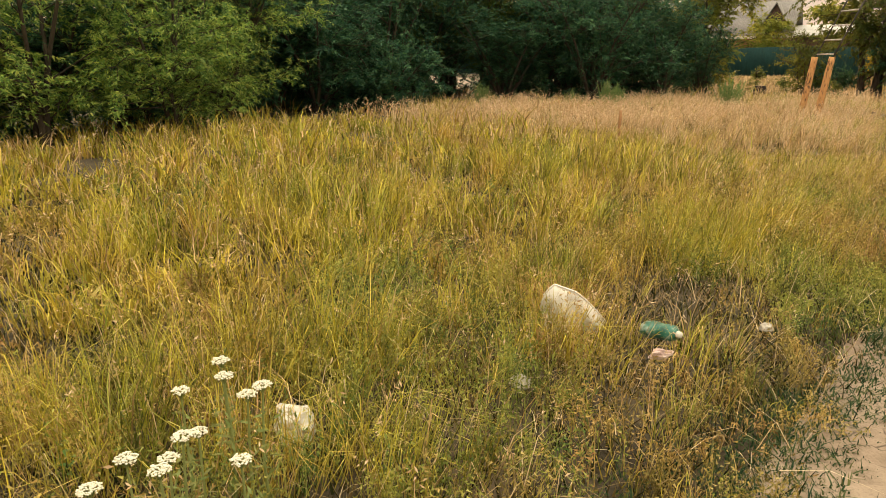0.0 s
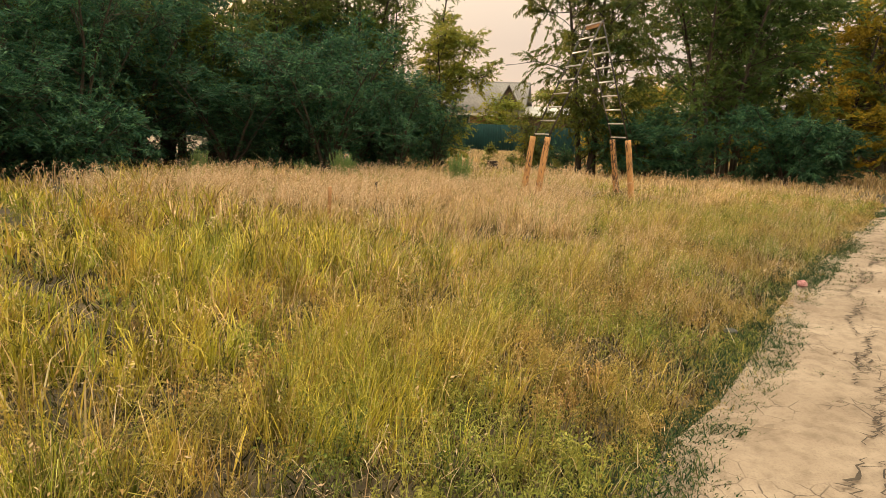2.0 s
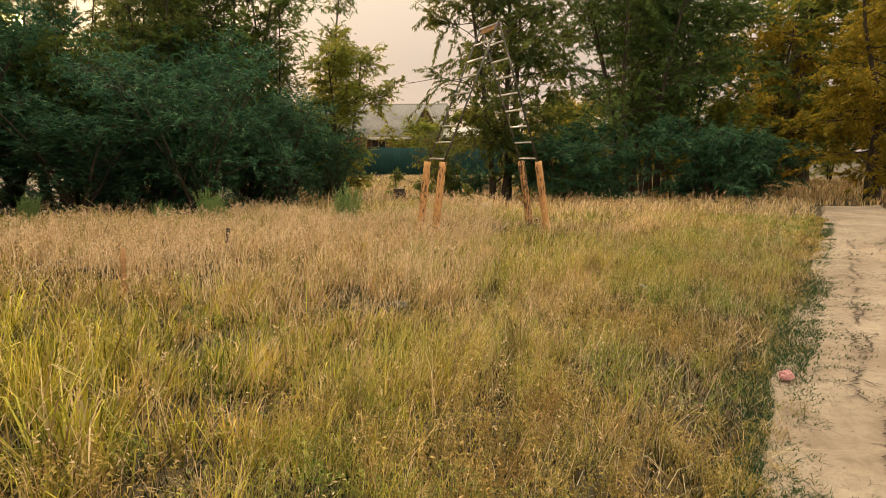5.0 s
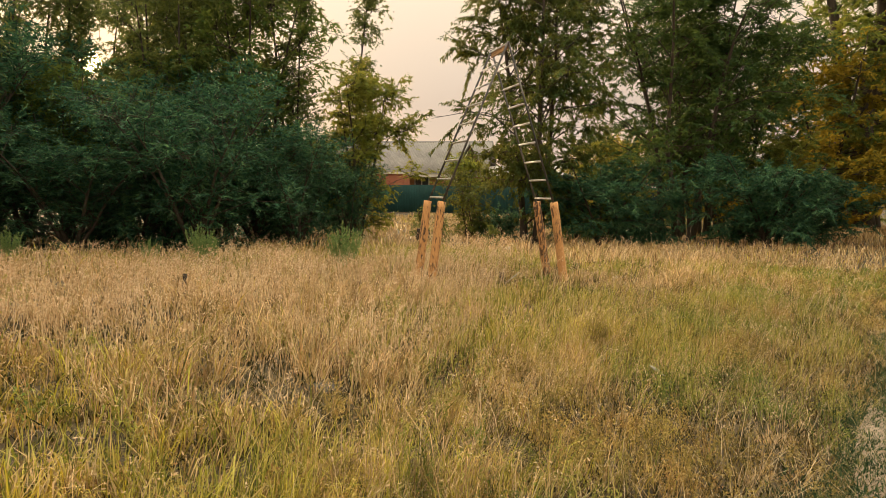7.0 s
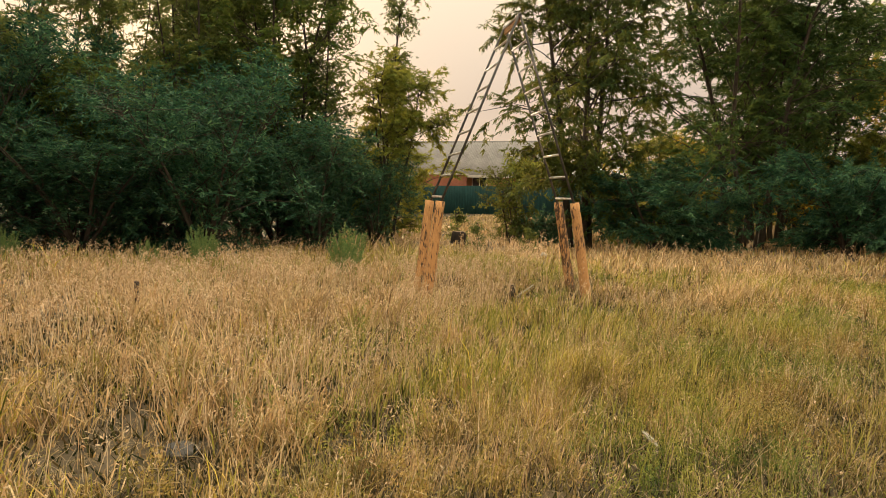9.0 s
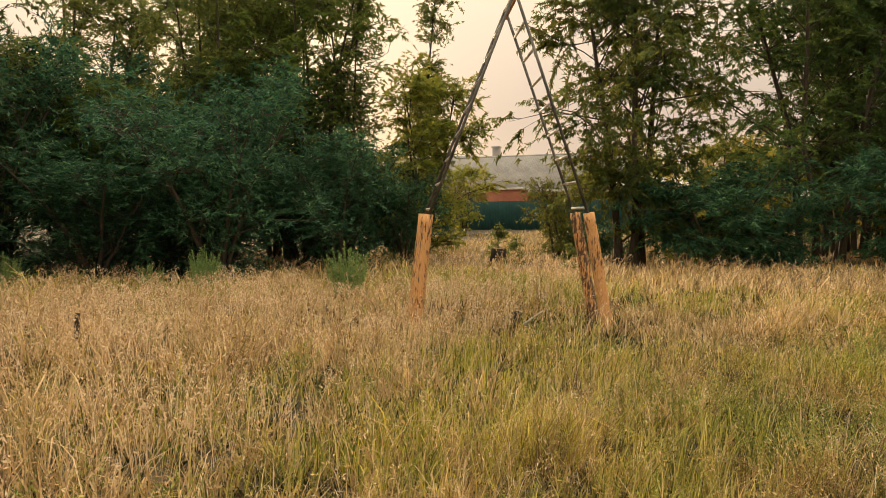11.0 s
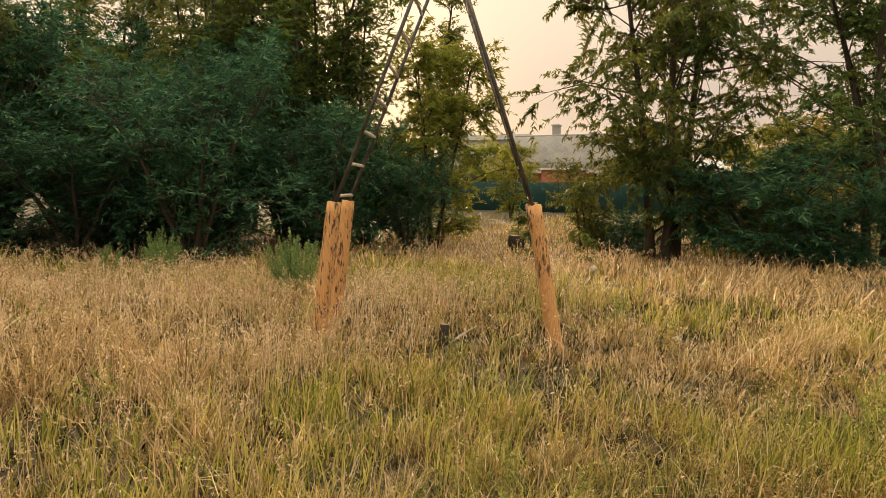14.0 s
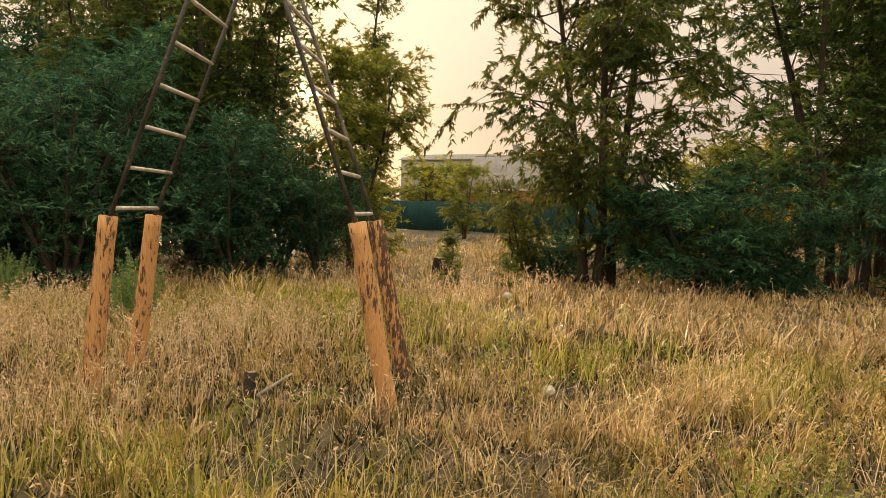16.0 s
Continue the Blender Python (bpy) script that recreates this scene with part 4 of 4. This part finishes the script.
def build_stump(name, x, y, h, r0, label, seed):
    s = empty(name, pose(x, y, float(ground_z(np.float64(x), np.float64(y)))), label, "stump", "stumps")
    global rng
    rng = np.random.default_rng(seed)
    rod("body", (0, 0, -0.1), (0.02, 0.01, h), r0, M_STUMP, s, 12, "", 0.85, 0.12, 4)
    bm = bmesh.new()
    bmesh.ops.create_circle(bm, cap_ends=True, segments=12, radius=r0 * 0.74, matrix=pose(0.02, 0.01, h + 0.006))
    part("cut_face", bm, M_STUMP_TOP, s, "pale cut face")


def build_things():
    build_bucket()
    build_bottle()
    lump("foam_lump", "crumpled white plastic sheet among the weeds", "litter", -0.34, 3.44, 0.09, 0.085, 0.07, 0.055, M_WHITE, 3, (10, 20, 30), 0.5)
    lump("stone", "small pale stone in the grass", "stone", 0.2, 4.3, 0.03, 0.05, 0.035, 0.035, M_STONE, 5)
    lump("stone", "small pale stone at the path's edge", "stone", 1.05, 5.5, 0.05, 0.035, 0.03, 0.025, M_STONE, 6)
    lump("stone", "white stone in the dry grass", "stone", 3.3, 21.4, 0.04, 0.06, 0.05, 0.045, M_STONE, 8)
    lump("stone", "pale stone lying near the lane", "stone", 0.82, 26.8, 0.1, 0.08, 0.07, 0.06, M_STONE, 9)
    lump("paper_ball", "crumpled pink paper beside the path", "litter", 3.7, 11.43, 0.06, 0.055, 0.042, 0.04, M_PINK, 10, (0, 10, 40), 0.4)
    lump("paper_scrap", "torn pale paper scrap in the grass", "litter", 3.3, 14.6, 0.06, 0.08, 0.012, 0.012, M_STONE, 12, (0, 18, -50), 0.5)
    lump("concrete_lump", "flat dark concrete lump half hidden by grass", "stone", 0.67, 13.7, -0.03, 0.12, 0.09, 0.05, M_STONE_DARK, 14)
    lump("stone", "grey stone on the path's green edge", "stone", 2.66, 9.4, 0.01, 0.05, 0.04, 0.025, M_STONE_DARK, 15)
    lump("paper_scrap", "small pale pink paper scrap beside the bottle", "litter", 0.68, 4.8, 0.08, 0.05, 0.02, 0.035, M_PINK_PALE, 19, (30, 0, 30), 0.5)
    build_stump("stump", -5.1, 31.0, 0.46, 0.2, "dark stump in the dry lane", 1)
    build_stump("stump", -2.35, 30.6, 0.42, 0.24, "dark cut stump in the dry lane", 2)
    build_stump("stump", -1.2, 33.1, 0.38, 0.22, "dark stump near the trees", 3)
    build_stump("short_stub", 1.38, 19.98, 0.2, 0.05, "short charred stub between the posts", 4)
    st = empty("fallen_branch", pose(1.45, 20.0, 0.06), "bare broken branch leaning on the stub", "branch")
    rod("limb", (0, 0, 0), (0.22, 0.14, 0.17), 0.016, M_STONE, st, 6, "", 0.5, 0.1, 4)
    st = empty("stake", pose(-2.8, 17.4, 0), "short dark burnt stake in the tall grass", "stake")
    rod("body", (0, 0, -0.1), (0.02, 0, 0.36), 0.035, M_STUMP, st, 8, "", 0.8, 0.1, 5)
    st = empty("stake", pose(-2.3, 13.6, 0), "short pale wooden stake in the grass", "stake")
    rod("body", (0, 0, -0.1), (0.0, 0.02, 0.55), 0.03, M_BOARD, st, 8, "", 0.9, 0.06, 4)
    f = build_flower(5)
    heads = [(-0.2, 3.02, 1.0), (-0.27, 3.07, 1.03), (-0.25, 2.9, 0.98), (-0.05, 2.97, 1.0), (-0.04, 3.02, 1.02), (-0.02, 2.72, 1.0), (-0.06, 2.8, 0.92), (-0.05, 2.58, 1.0), (0.06, 2.59, 1.0), (0.18, 2.73, 0.98), (0.0, 2.66, 0.95), (-0.01, 2.46, 1.0)]
    for i, (x, y, s) in enumerate(heads):
        if i == 0:
            f.matrix_basis = pose(x, y, 0)
        else:
            c = copy_thing(f, pose(x, y, 0, 0, 0, i * 50))
            c.scale = (s, s, s)


build_things()


# ---- grass ----
def path_dist(x, y):
    """How far left of the path's edge a place lies."""
    return (edge_x(y) - x) * 0.91


def blades(n, pos, h, w, lean, r, droop=0.25):
    """Two-segment blades: base pair, middle pair, tip."""
    az = r.uniform(0, 2 * math.pi, n)
    side = np.stack([np.cos(az), np.sin(az), np.zeros(n)], 1)
    out = np.stack([lean[:, 0], lean[:, 1], np.zeros(n)], 1)
    up = np.array([0, 0, 1.0])
    mid = pos + out * (0.38 * h)[:, None] + up * (0.58 * h)[:, None]
    tip = pos + out * h[:, None] + up * (h * (1 - droop * r.uniform(0, 1, n)))[:, None]
    hw = (w / 2)[:, None]
    v = np.stack([pos - side * hw, pos + side * hw, mid - side * hw * 0.75, mid + side * hw * 0.75, tip], 1).reshape(-1, 3)
    b = (np.arange(n) * 5)[:, None]
    f = np.concatenate([b + [0, 1, 3], b + [0, 3, 2], b + [2, 3, 4]])
    return v, f


def scatter(r, x0, x1, y0, y1, density):
    n = int((x1 - x0) * (y1 - y0) * density)
    return r.uniform(x0, x1, n), r.uniform(y0, y1, n)


def near_line(x, y):
    """Distance from the line along which one walks past the meadow."""
    t = np.clip(((x - 1.2) * 0.3 + (y - 1.7) * 0.954) / 15, 0, 1)
    return np.hypot(x - (1.2 + 4.5 * t), y - (1.7 + 14.3 * t))


def dryness(x, y):
    """0 in the yellow-green meadow near the start, 1 in the straw-coloured grass further on."""
    d = np.clip((y - 9.5 + 0.3 * x) / 5, 0, 1)
    green_patch = np.exp(-(((x + 0.6) / 1.8) ** 2 + ((y - 24.0) / 1.6) ** 2)) + 0.5 * np.exp(-(((x - 2.6) / 2.2) ** 2 + ((y - 15.8) / 1.0) ** 2)) + 0.5 * np.exp(-(((x - 2.4) / 1.2) ** 2 + ((y - 18.2) / 0.7) ** 2))
    return np.clip(d + 0.5 * (field_noise(x, y, 0.9, 5) - 0.5) - 0.8 * green_patch, 0, 1)


def build_grass():
    r = np.random.default_rng(21)
    out = {"g": [], "d": []}
    # tufts: nearer to the walk they are denser and finer
    for lo, hi, dens, per, wide in ((0.0, 3.2, 130, 27, 0.0043), (3.2, 7.0, 62, 18, 0.0095), (7.0, 14.0, 24, 13, 0.02), (14.0, 40.0, 5.5, 9, 0.03)):
        x, y = scatter(r, -16, 26 if lo > 10 else 14, -1, 58, dens)
        d = near_line(x, y)
        u = path_dist(x, y)
        keep = (d >= lo) & (d < hi) & ((u > 0.12) | (u < -2.6)) & ~((u < -2.6) & (r.uniform(0, 1, len(x)) < 0.5))
        keep &= ~((x < -9.5) & (y > 5) & (r.uniform(0, 1, len(x)) < 0.5))
        keep &= r.uniform(0, 1, len(x)) < np.clip(0.3 + 6.0 * (0.55 * field_noise(x, y, 4.6, 9) + 0.45 * field_noise(x, y, 2.4, 10) - 0.42), 0.12, 1)
        keep &= ~((u > 0) & (u < 2.6) & (r.uniform(0, 1, len(x)) < np.clip(1.0 - 0.28 * u, 0, 0.9)))
        x, y, u = x[keep], y[keep], u[keep]
        dry = dryness(x, y)
        th = (0.2 + 0.3 * field_noise(x, y, 1.3, 11) + 0.06 * (1 - dry)) * (0.5 + 0.55 * field_noise(x, y, 4.6, 9) + 0.55 * (field_noise(x, y, 2.4, 10) - 0.3))
        tall = np.clip(1.2 - dry, 0.25, 1) + 0.75 * np.exp(-(((x + 3.5) / 3.5) ** 2 + ((y - 18.5) / 3.5) ** 2))
        th *= np.where(r.uniform(0, 1, len(x)) < 0.3 + 0.6 * np.clip(tall, 0, 1), r.uniform(0.75, 1.3, len(x)), r.uniform(0.28, 0.6, len(x)))
        th *= np.clip(0.4 + u * 0.32, 0.35, 1.0) * np.where((y > 27), 0.75, 1.0) * (1 - 0.45 * np.exp(-(((x - 2.4) / 2.8) ** 2 + ((y - 20.3) / 2.4) ** 2)))
        th *= 1 - 0.3 * dry * np.clip((y - 10.5) / 2, 0, 1) * (near_line(x, y) < 4.5)
        nt = len(x)
        k = np.repeat(np.arange(nt), per)
        n = len(k)
        rad = 0.075 * (1 + wide * 60)
        ang, rr = r.uniform(0, 6.28, n), rad * np.sqrt(r.uniform(0, 1, n))
        ox, oy = rr * np.cos(ang), rr * np.sin(ang)
        px, py = x[k] + ox, y[k] + oy
        pos = np.stack([px, py, ground_z(px, py) - 0.01], 1)
        h = th[k] * r.uniform(0.45, 1.2, n)
        wind = np.stack([0.10 + 0.1 * field_noise(x, y, 0.7, 31) + 0 * x, -0.08 + 0 * x], 1)[k]
        lean = wind + np.stack([ox, oy], 1) / rad * 0.38 + r.normal(0, 0.34, (n, 2)) * (1 + 0.35 * dry[k][:, None])
        w = wide * r.uniform(0.6, 1.4, n)
        isdry = r.uniform(0, 1, n) < np.clip(dry[k] * 0.9 + 0.08, 0, 1)
        for key, sel in (("g", ~isdry), ("d", isdry)):
            m = int(sel.sum())
            out[key].append(blades(m, pos[sel], h[sel], w[sel], lean[sel], r, 0.55))
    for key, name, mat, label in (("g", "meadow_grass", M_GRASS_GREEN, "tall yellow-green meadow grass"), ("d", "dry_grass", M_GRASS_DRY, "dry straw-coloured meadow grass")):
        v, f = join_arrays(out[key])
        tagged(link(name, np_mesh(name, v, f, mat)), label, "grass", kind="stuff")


def build_seed_stalks():
    r = np.random.default_rng(22)
    x, y = scatter(r, -12, 10, 0, 30, 44)
    x2, y2 = scatter(r, -8, 1.5, 13.5, 22.5, 110)
    x, y = np.concatenate([x, x2]), np.concatenate([y, y2])
    u, d = path_dist(x, y), near_line(x, y)
    dry = dryness(x, y)
    keep = (u > 0.5) & (r.uniform(0, 1, len(x)) < 0.2 + 0.75 * dry * field_noise(x, y, 1.6, 14)) & (r.uniform(0, 1, len(x)) < np.clip(1.2 - d / 12 + 0.45 * ((x < 1.2) & (y > 14.5)), 0.06, 1)) & (x > -10)
    x, y, d = x[keep], y[keep], d[keep]
    n = len(x)
    h = r.uniform(0.3, 0.56, n)
    lean = np.stack([np.full(n, 0.18), np.full(n, -0.1)], 1) + r.normal(0, 0.27, (n, 2))
    pos = np.stack([x, y, ground_z(x, y)], 1)
    wide = 0.0024 + 0.0007 * d
    v1, f1 = blades(n, pos, h, wide, lean, r, 0.25)
    tip = v1.reshape(n, 5, 3)[:, 4]
    low = v1.reshape(n, 5, 3)[:, 2:4].mean(1)
    per = 7
    k = np.repeat(np.arange(n), per)
    t = r.uniform(0.5, 1.1, n * per)[:, None]
    c = low[k] + (tip[k] - low[k]) * t + r.normal(0, 1, (n * per, 3)) * 0.017
    v2, f2 = leaf_arrays(c, 0.0065, r, 3.2)
    s = np.clip(0.8 + d / 9, 0.8, 2.4)[k][:, None, None]
    v2 = ((v2.reshape(-1, 4, 3) - c[:, None]) * s + c[:, None]).reshape(-1, 3)
    f2 = np.concatenate([f2[:, [0, 1, 2]], f2[:, [0, 2, 3]]])
    v, f = join_arrays([(v1, f1), (v2, f2)])
    tagged(link("seed_stalks", np_mesh("seed_stalks", v, f, M_SEED)), "pale nodding grass stalks with ripe seed heads", "grass", kind="stuff")


def build_weeds():
    """Bushy weeds beside the path: several leafy upright stems from each root."""
    r = np.random.default_rng(23)
    x, y = scatter(r, -6, 10, 0.5, 24, 105)
    u = path_dist(x, y)
    keep = (u > 0.16 * field_noise(x, y, 5.0, 46)) & (r.uniform(0, 1, len(x)) < np.clip(1.15 - 0.34 * u, 0.05, 1) * np.clip(0.3 + 1.4 * field_noise(x, y, 2.2, 44), 0, 1) * (1 - 0.55 * dryness(x, y)))
    x, y, u = x[keep], y[keep], u[keep]
    green = field_noise(x, y, 1.4, 47) + r.normal(0, 0.1, len(x)) > 0.64
    for name, mat, sel, label in (("weeds", M_WEED, ~green, "low leafy weeds turning gold and rust"), ("green_weeds", M_WEED_GREEN, green, "bushy green weeds beside the path")):
        n = int(sel.sum())
        size = r.uniform(0.15, 0.36, n) * np.clip(0.45 + u[sel] * 0.5, 0.5, 1.05)
        k = np.repeat(np.arange(n), 8)
        m = len(k)
        px, py = x[sel][k] + r.normal(0, 0.045, m), y[sel][k] + r.normal(0, 0.045, m)
        pos = np.stack([px, py, ground_z(px, py) - 0.01], 1)
        v1, f1 = blades(m, pos, size[k] * r.uniform(0.6, 1.15, m), np.full(m, 0.004), r.normal(0, 0.3, (m, 2)), r, 0.08)
        joint = v1.reshape(m, 5, 3)
        mid, tip = joint[:, 2:4].mean(1), joint[:, 4]
        q = np.repeat(np.arange(m), 12)
        t = r.uniform(0, 1, len(q))[:, None]
        c = np.where(t < 0.4, pos[q] + (mid - pos)[q] * (0.35 + t * 1.6), mid[q] + (tip - mid)[q] * (t - 0.4) / 0.58) + r.normal(0, 0.012, (len(q), 3))
        v2, f2 = small_leaf_arrays(c, 0.0062, r, 2.7)
        far = np.clip(0.8 + near_line(c[:, 0], c[:, 1]) / 4, 0.8, 2.2)[:, None, None]
        v2 = ((v2.reshape(-1, 3, 3) - c[:, None]) * far + c[:, None]).reshape(-1, 3)
        v, f = join_arrays([(v1, f1), (v2, f2)])
        tagged(link(name, np_mesh(name, v, f, mat)), label, "weeds", kind="stuff")


def build_mat():
    """A low green mat along the path's edge, and small tongues of it on the path."""
    r = np.random.default_rng(24)
    y = r.uniform(1.5, 23, 46000)
    u = r.normal(0.09, 0.14, 46000) * (0.75 + 0.6 * field_noise(0 * y, y, 2.0, 63))
    keep = (field_noise(u * 3, y, 2.2, 61) > 0.36) & (u > -0.17)
    y, u = y[keep], u[keep]
    for k in range(170):
        cy, cu, m = r.uniform(2, 20), -r.gamma(1.2, 0.17), 70
        y = np.concatenate([y, r.normal(cy, 0.05, m)])
        u = np.concatenate([u, r.normal(cu, 0.09, m)])
    # sparse tufts on the far side of the trodden strip
    for k in range(60):
        cy, cu, m = r.uniform(4, 20), -r.uniform(0.85, 1.5), 80
        y = np.concatenate([y, r.normal(cy, 0.07, m)])
        u = np.concatenate([u, r.normal(cu, 0.06, m)])
    x = edge_x(y) - u
    n = len(x)
    pos = np.stack([x, y, np.full(n, -0.005)], 1)
    h = r.uniform(0.02, 0.06, n) * np.where(u < -0.15, 0.6, 1)
    v, f = blades(n, pos, h, r.uniform(0.004, 0.009, n), r.normal(0, 0.8, (n, 2)), r, 0.5)
    tagged(link("creeping_grass", np_mesh("creeping_grass", v, f, M_MAT)), "low dark green creeping grass at the path's edge", "grass", kind="stuff")


def build_thatch():
    """Bleached straws that lie crosswise over the soil and the low growth."""
    r = np.random.default_rng(25)
    x, y = scatter(r, -9, 10, 0, 28, 520)
    u, d = path_dist(x, y), near_line(x, y)
    dry = dryness(x, y)
    keep = (u > 0.05) & (d < 10) & (r.uniform(0, 1, len(x)) < np.clip(1.15 - d / 6, 0.08, 1) * (0.3 + 0.7 * dry) * np.clip(0.2 + 1.3 * field_noise(x, y, 2.6, 71), 0, 1))
    x, y, d = x[keep], y[keep], d[keep]
    n = len(x)
    pos = np.stack([x, y, ground_z(x, y) + 0.14 * r.uniform(0, 1, n) ** 2], 1)
    v, f = blades(n, pos, r.uniform(0.05, 0.17, n), (0.0024 + 0.0005 * d) * r.uniform(0.7, 1.4, n), r.normal(0, 1.25, (n, 2)), r, 0.85)
    tagged(link("thatch", np_mesh("thatch", v, f, M_STRAW)), "fallen bleached straw lying over the soil", "straw", kind="stuff")


def build_gap_shade():
    """Short blades that cover the soil; their near-black colour stands for shade between the tufts."""
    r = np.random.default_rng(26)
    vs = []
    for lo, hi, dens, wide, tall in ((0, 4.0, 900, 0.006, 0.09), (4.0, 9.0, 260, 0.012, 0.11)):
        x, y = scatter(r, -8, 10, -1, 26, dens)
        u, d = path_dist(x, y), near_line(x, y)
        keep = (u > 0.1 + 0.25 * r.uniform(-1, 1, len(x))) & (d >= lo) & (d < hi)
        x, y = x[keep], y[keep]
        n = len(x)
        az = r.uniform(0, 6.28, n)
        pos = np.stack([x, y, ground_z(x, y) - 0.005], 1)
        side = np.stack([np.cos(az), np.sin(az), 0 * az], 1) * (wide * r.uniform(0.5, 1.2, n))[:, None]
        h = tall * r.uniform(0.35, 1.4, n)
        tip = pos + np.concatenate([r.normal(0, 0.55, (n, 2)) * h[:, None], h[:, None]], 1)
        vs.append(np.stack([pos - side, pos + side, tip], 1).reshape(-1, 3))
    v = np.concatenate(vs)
    tagged(link("gap_shade", np_mesh("gap_shade", v, np.arange(len(v)).reshape(-1, 3), M_GAP_SHADE)), "short green and brown blades, darkened as the shade between tufts", "grass", kind="stuff")


def build_lane_grass():
    r = np.random.default_rng(27)
    x, y = scatter(r, -8, 5, 25, 58, 45)
    n = len(x)
    pos = np.stack([x, y, ground_z(x, y) - 0.01], 1)
    v, f = blades(n, pos, r.uniform(0.08, 0.26, n), np.full(n, 0.028), r.normal(0.1, 0.4, (n, 2)), r, 0.4)
    x, y = scatter(r, 5, 24, 24, 56, 36)
    keep = (path_dist(x, y) < -1.7) | (path_dist(x, y) > 0.3) | (y > 29)
    x, y = x[keep], y[keep]
    n = len(x)
    pos = np.stack([x, y, ground_z(x, y) - 0.01], 1)
    tall = 0.18 + 0.4 * np.exp(-(((x - 13.5) / 3) ** 2 + ((y - 37) / 6) ** 2))
    v2, f2 = blades(n, pos, tall * r.uniform(0.5, 1.3, n), np.full(n, 0.03), r.normal(0.1, 0.35, (n, 2)), r, 0.4)
    v, f = join_arrays([(v, f), (v2, f2)])
    tagged(link("lane_grass", np_mesh("lane_grass", v, f, M_GRASS_DRY)), "short dry orange grass of the lane", "grass", kind="stuff")


def build_fresh_grass():
    """Patches of fresh green grass in the dry meadow."""
    r = np.random.default_rng(29)
    px, py = [], []
    for cx, cy, sx, sy, n in ((-0.6, 23.6, 1.3, 0.9, 9000), (2.3, 18.0, 1.0, 0.6, 3500), (2.6, 15.7, 1.5, 0.7, 6500), (1.0, 11.8, 0.8, 0.5, 2500), (5.2, 22.5, 1.6, 0.6, 4500), (4.6, 18.6, 0.5, 0.4, 2000), (-5.6, 21.9, 2.4, 0.4, 4500), (-9.3, 20.0, 1.2, 0.7, 2500)):
        px.append(r.normal(cx, sx, n))
        py.append(r.normal(cy, sy, n))
    x, y = np.concatenate(px), np.concatenate(py)
    keep = (path_dist(x, y) > 0.3) & (field_noise(x, y, 5.0, 81) > 0.45)
    x, y = x[keep], y[keep]
    n, d = len(x), near_line(x, y)
    pos = np.stack([x, y, ground_z(x, y) - 0.01], 1)
    v, f = blades(n, pos, r.uniform(0.14, 0.42, n), (0.0045 + 0.0011 * d) * r.uniform(0.7, 1.3, n), np.array([0.14, -0.06]) + r.normal(0, 0.26, (n, 2)), r, 0.35)
    tagged(link("fresh_grass", np_mesh("fresh_grass", v, f, M_FRESH)), "fresh green grass in patches among the straw", "grass", kind="stuff")


def build_pebbles():
    r = np.random.default_rng(28)
    n = 420
    y = r.uniform(2, 20, n)
    x = edge_x(y) + r.uniform(-0.1, 2.4, n)
    s = r.uniform(0.006, 0.02, n)
    base = np.array([(1, 0, 0), (-1, 0, 0), (0, 1, 0), (0, -1, 0), (0, 0, 1), (0, 0, -1)], float)
    tri = np.array([(0, 2, 4), (2, 1, 4), (1, 3, 4), (3, 0, 4), (2, 0, 5), (1, 2, 5), (3, 1, 5), (0, 3, 5)])
    v = base[None] * s[:, None, None] * r.uniform(0.5, 1.2, (n, 6, 1)) + np.stack([x, y, np.full(n, 0.018)], 1)[:, None]
    f = tri[None] + (np.arange(n) * 6)[:, None, None]
    tagged(link("pebbles", np_mesh("pebbles", v.reshape(-1, 3), f.reshape(-1, 3), M_DIRT)), "small dry clods and pebbles on the path", "pebbles", kind="stuff")


build_thatch()
build_gap_shade()
build_lane_grass()
build_fresh_grass()
build_pebbles()
build_grass()
build_seed_stalks()
build_weeds()
build_mat()
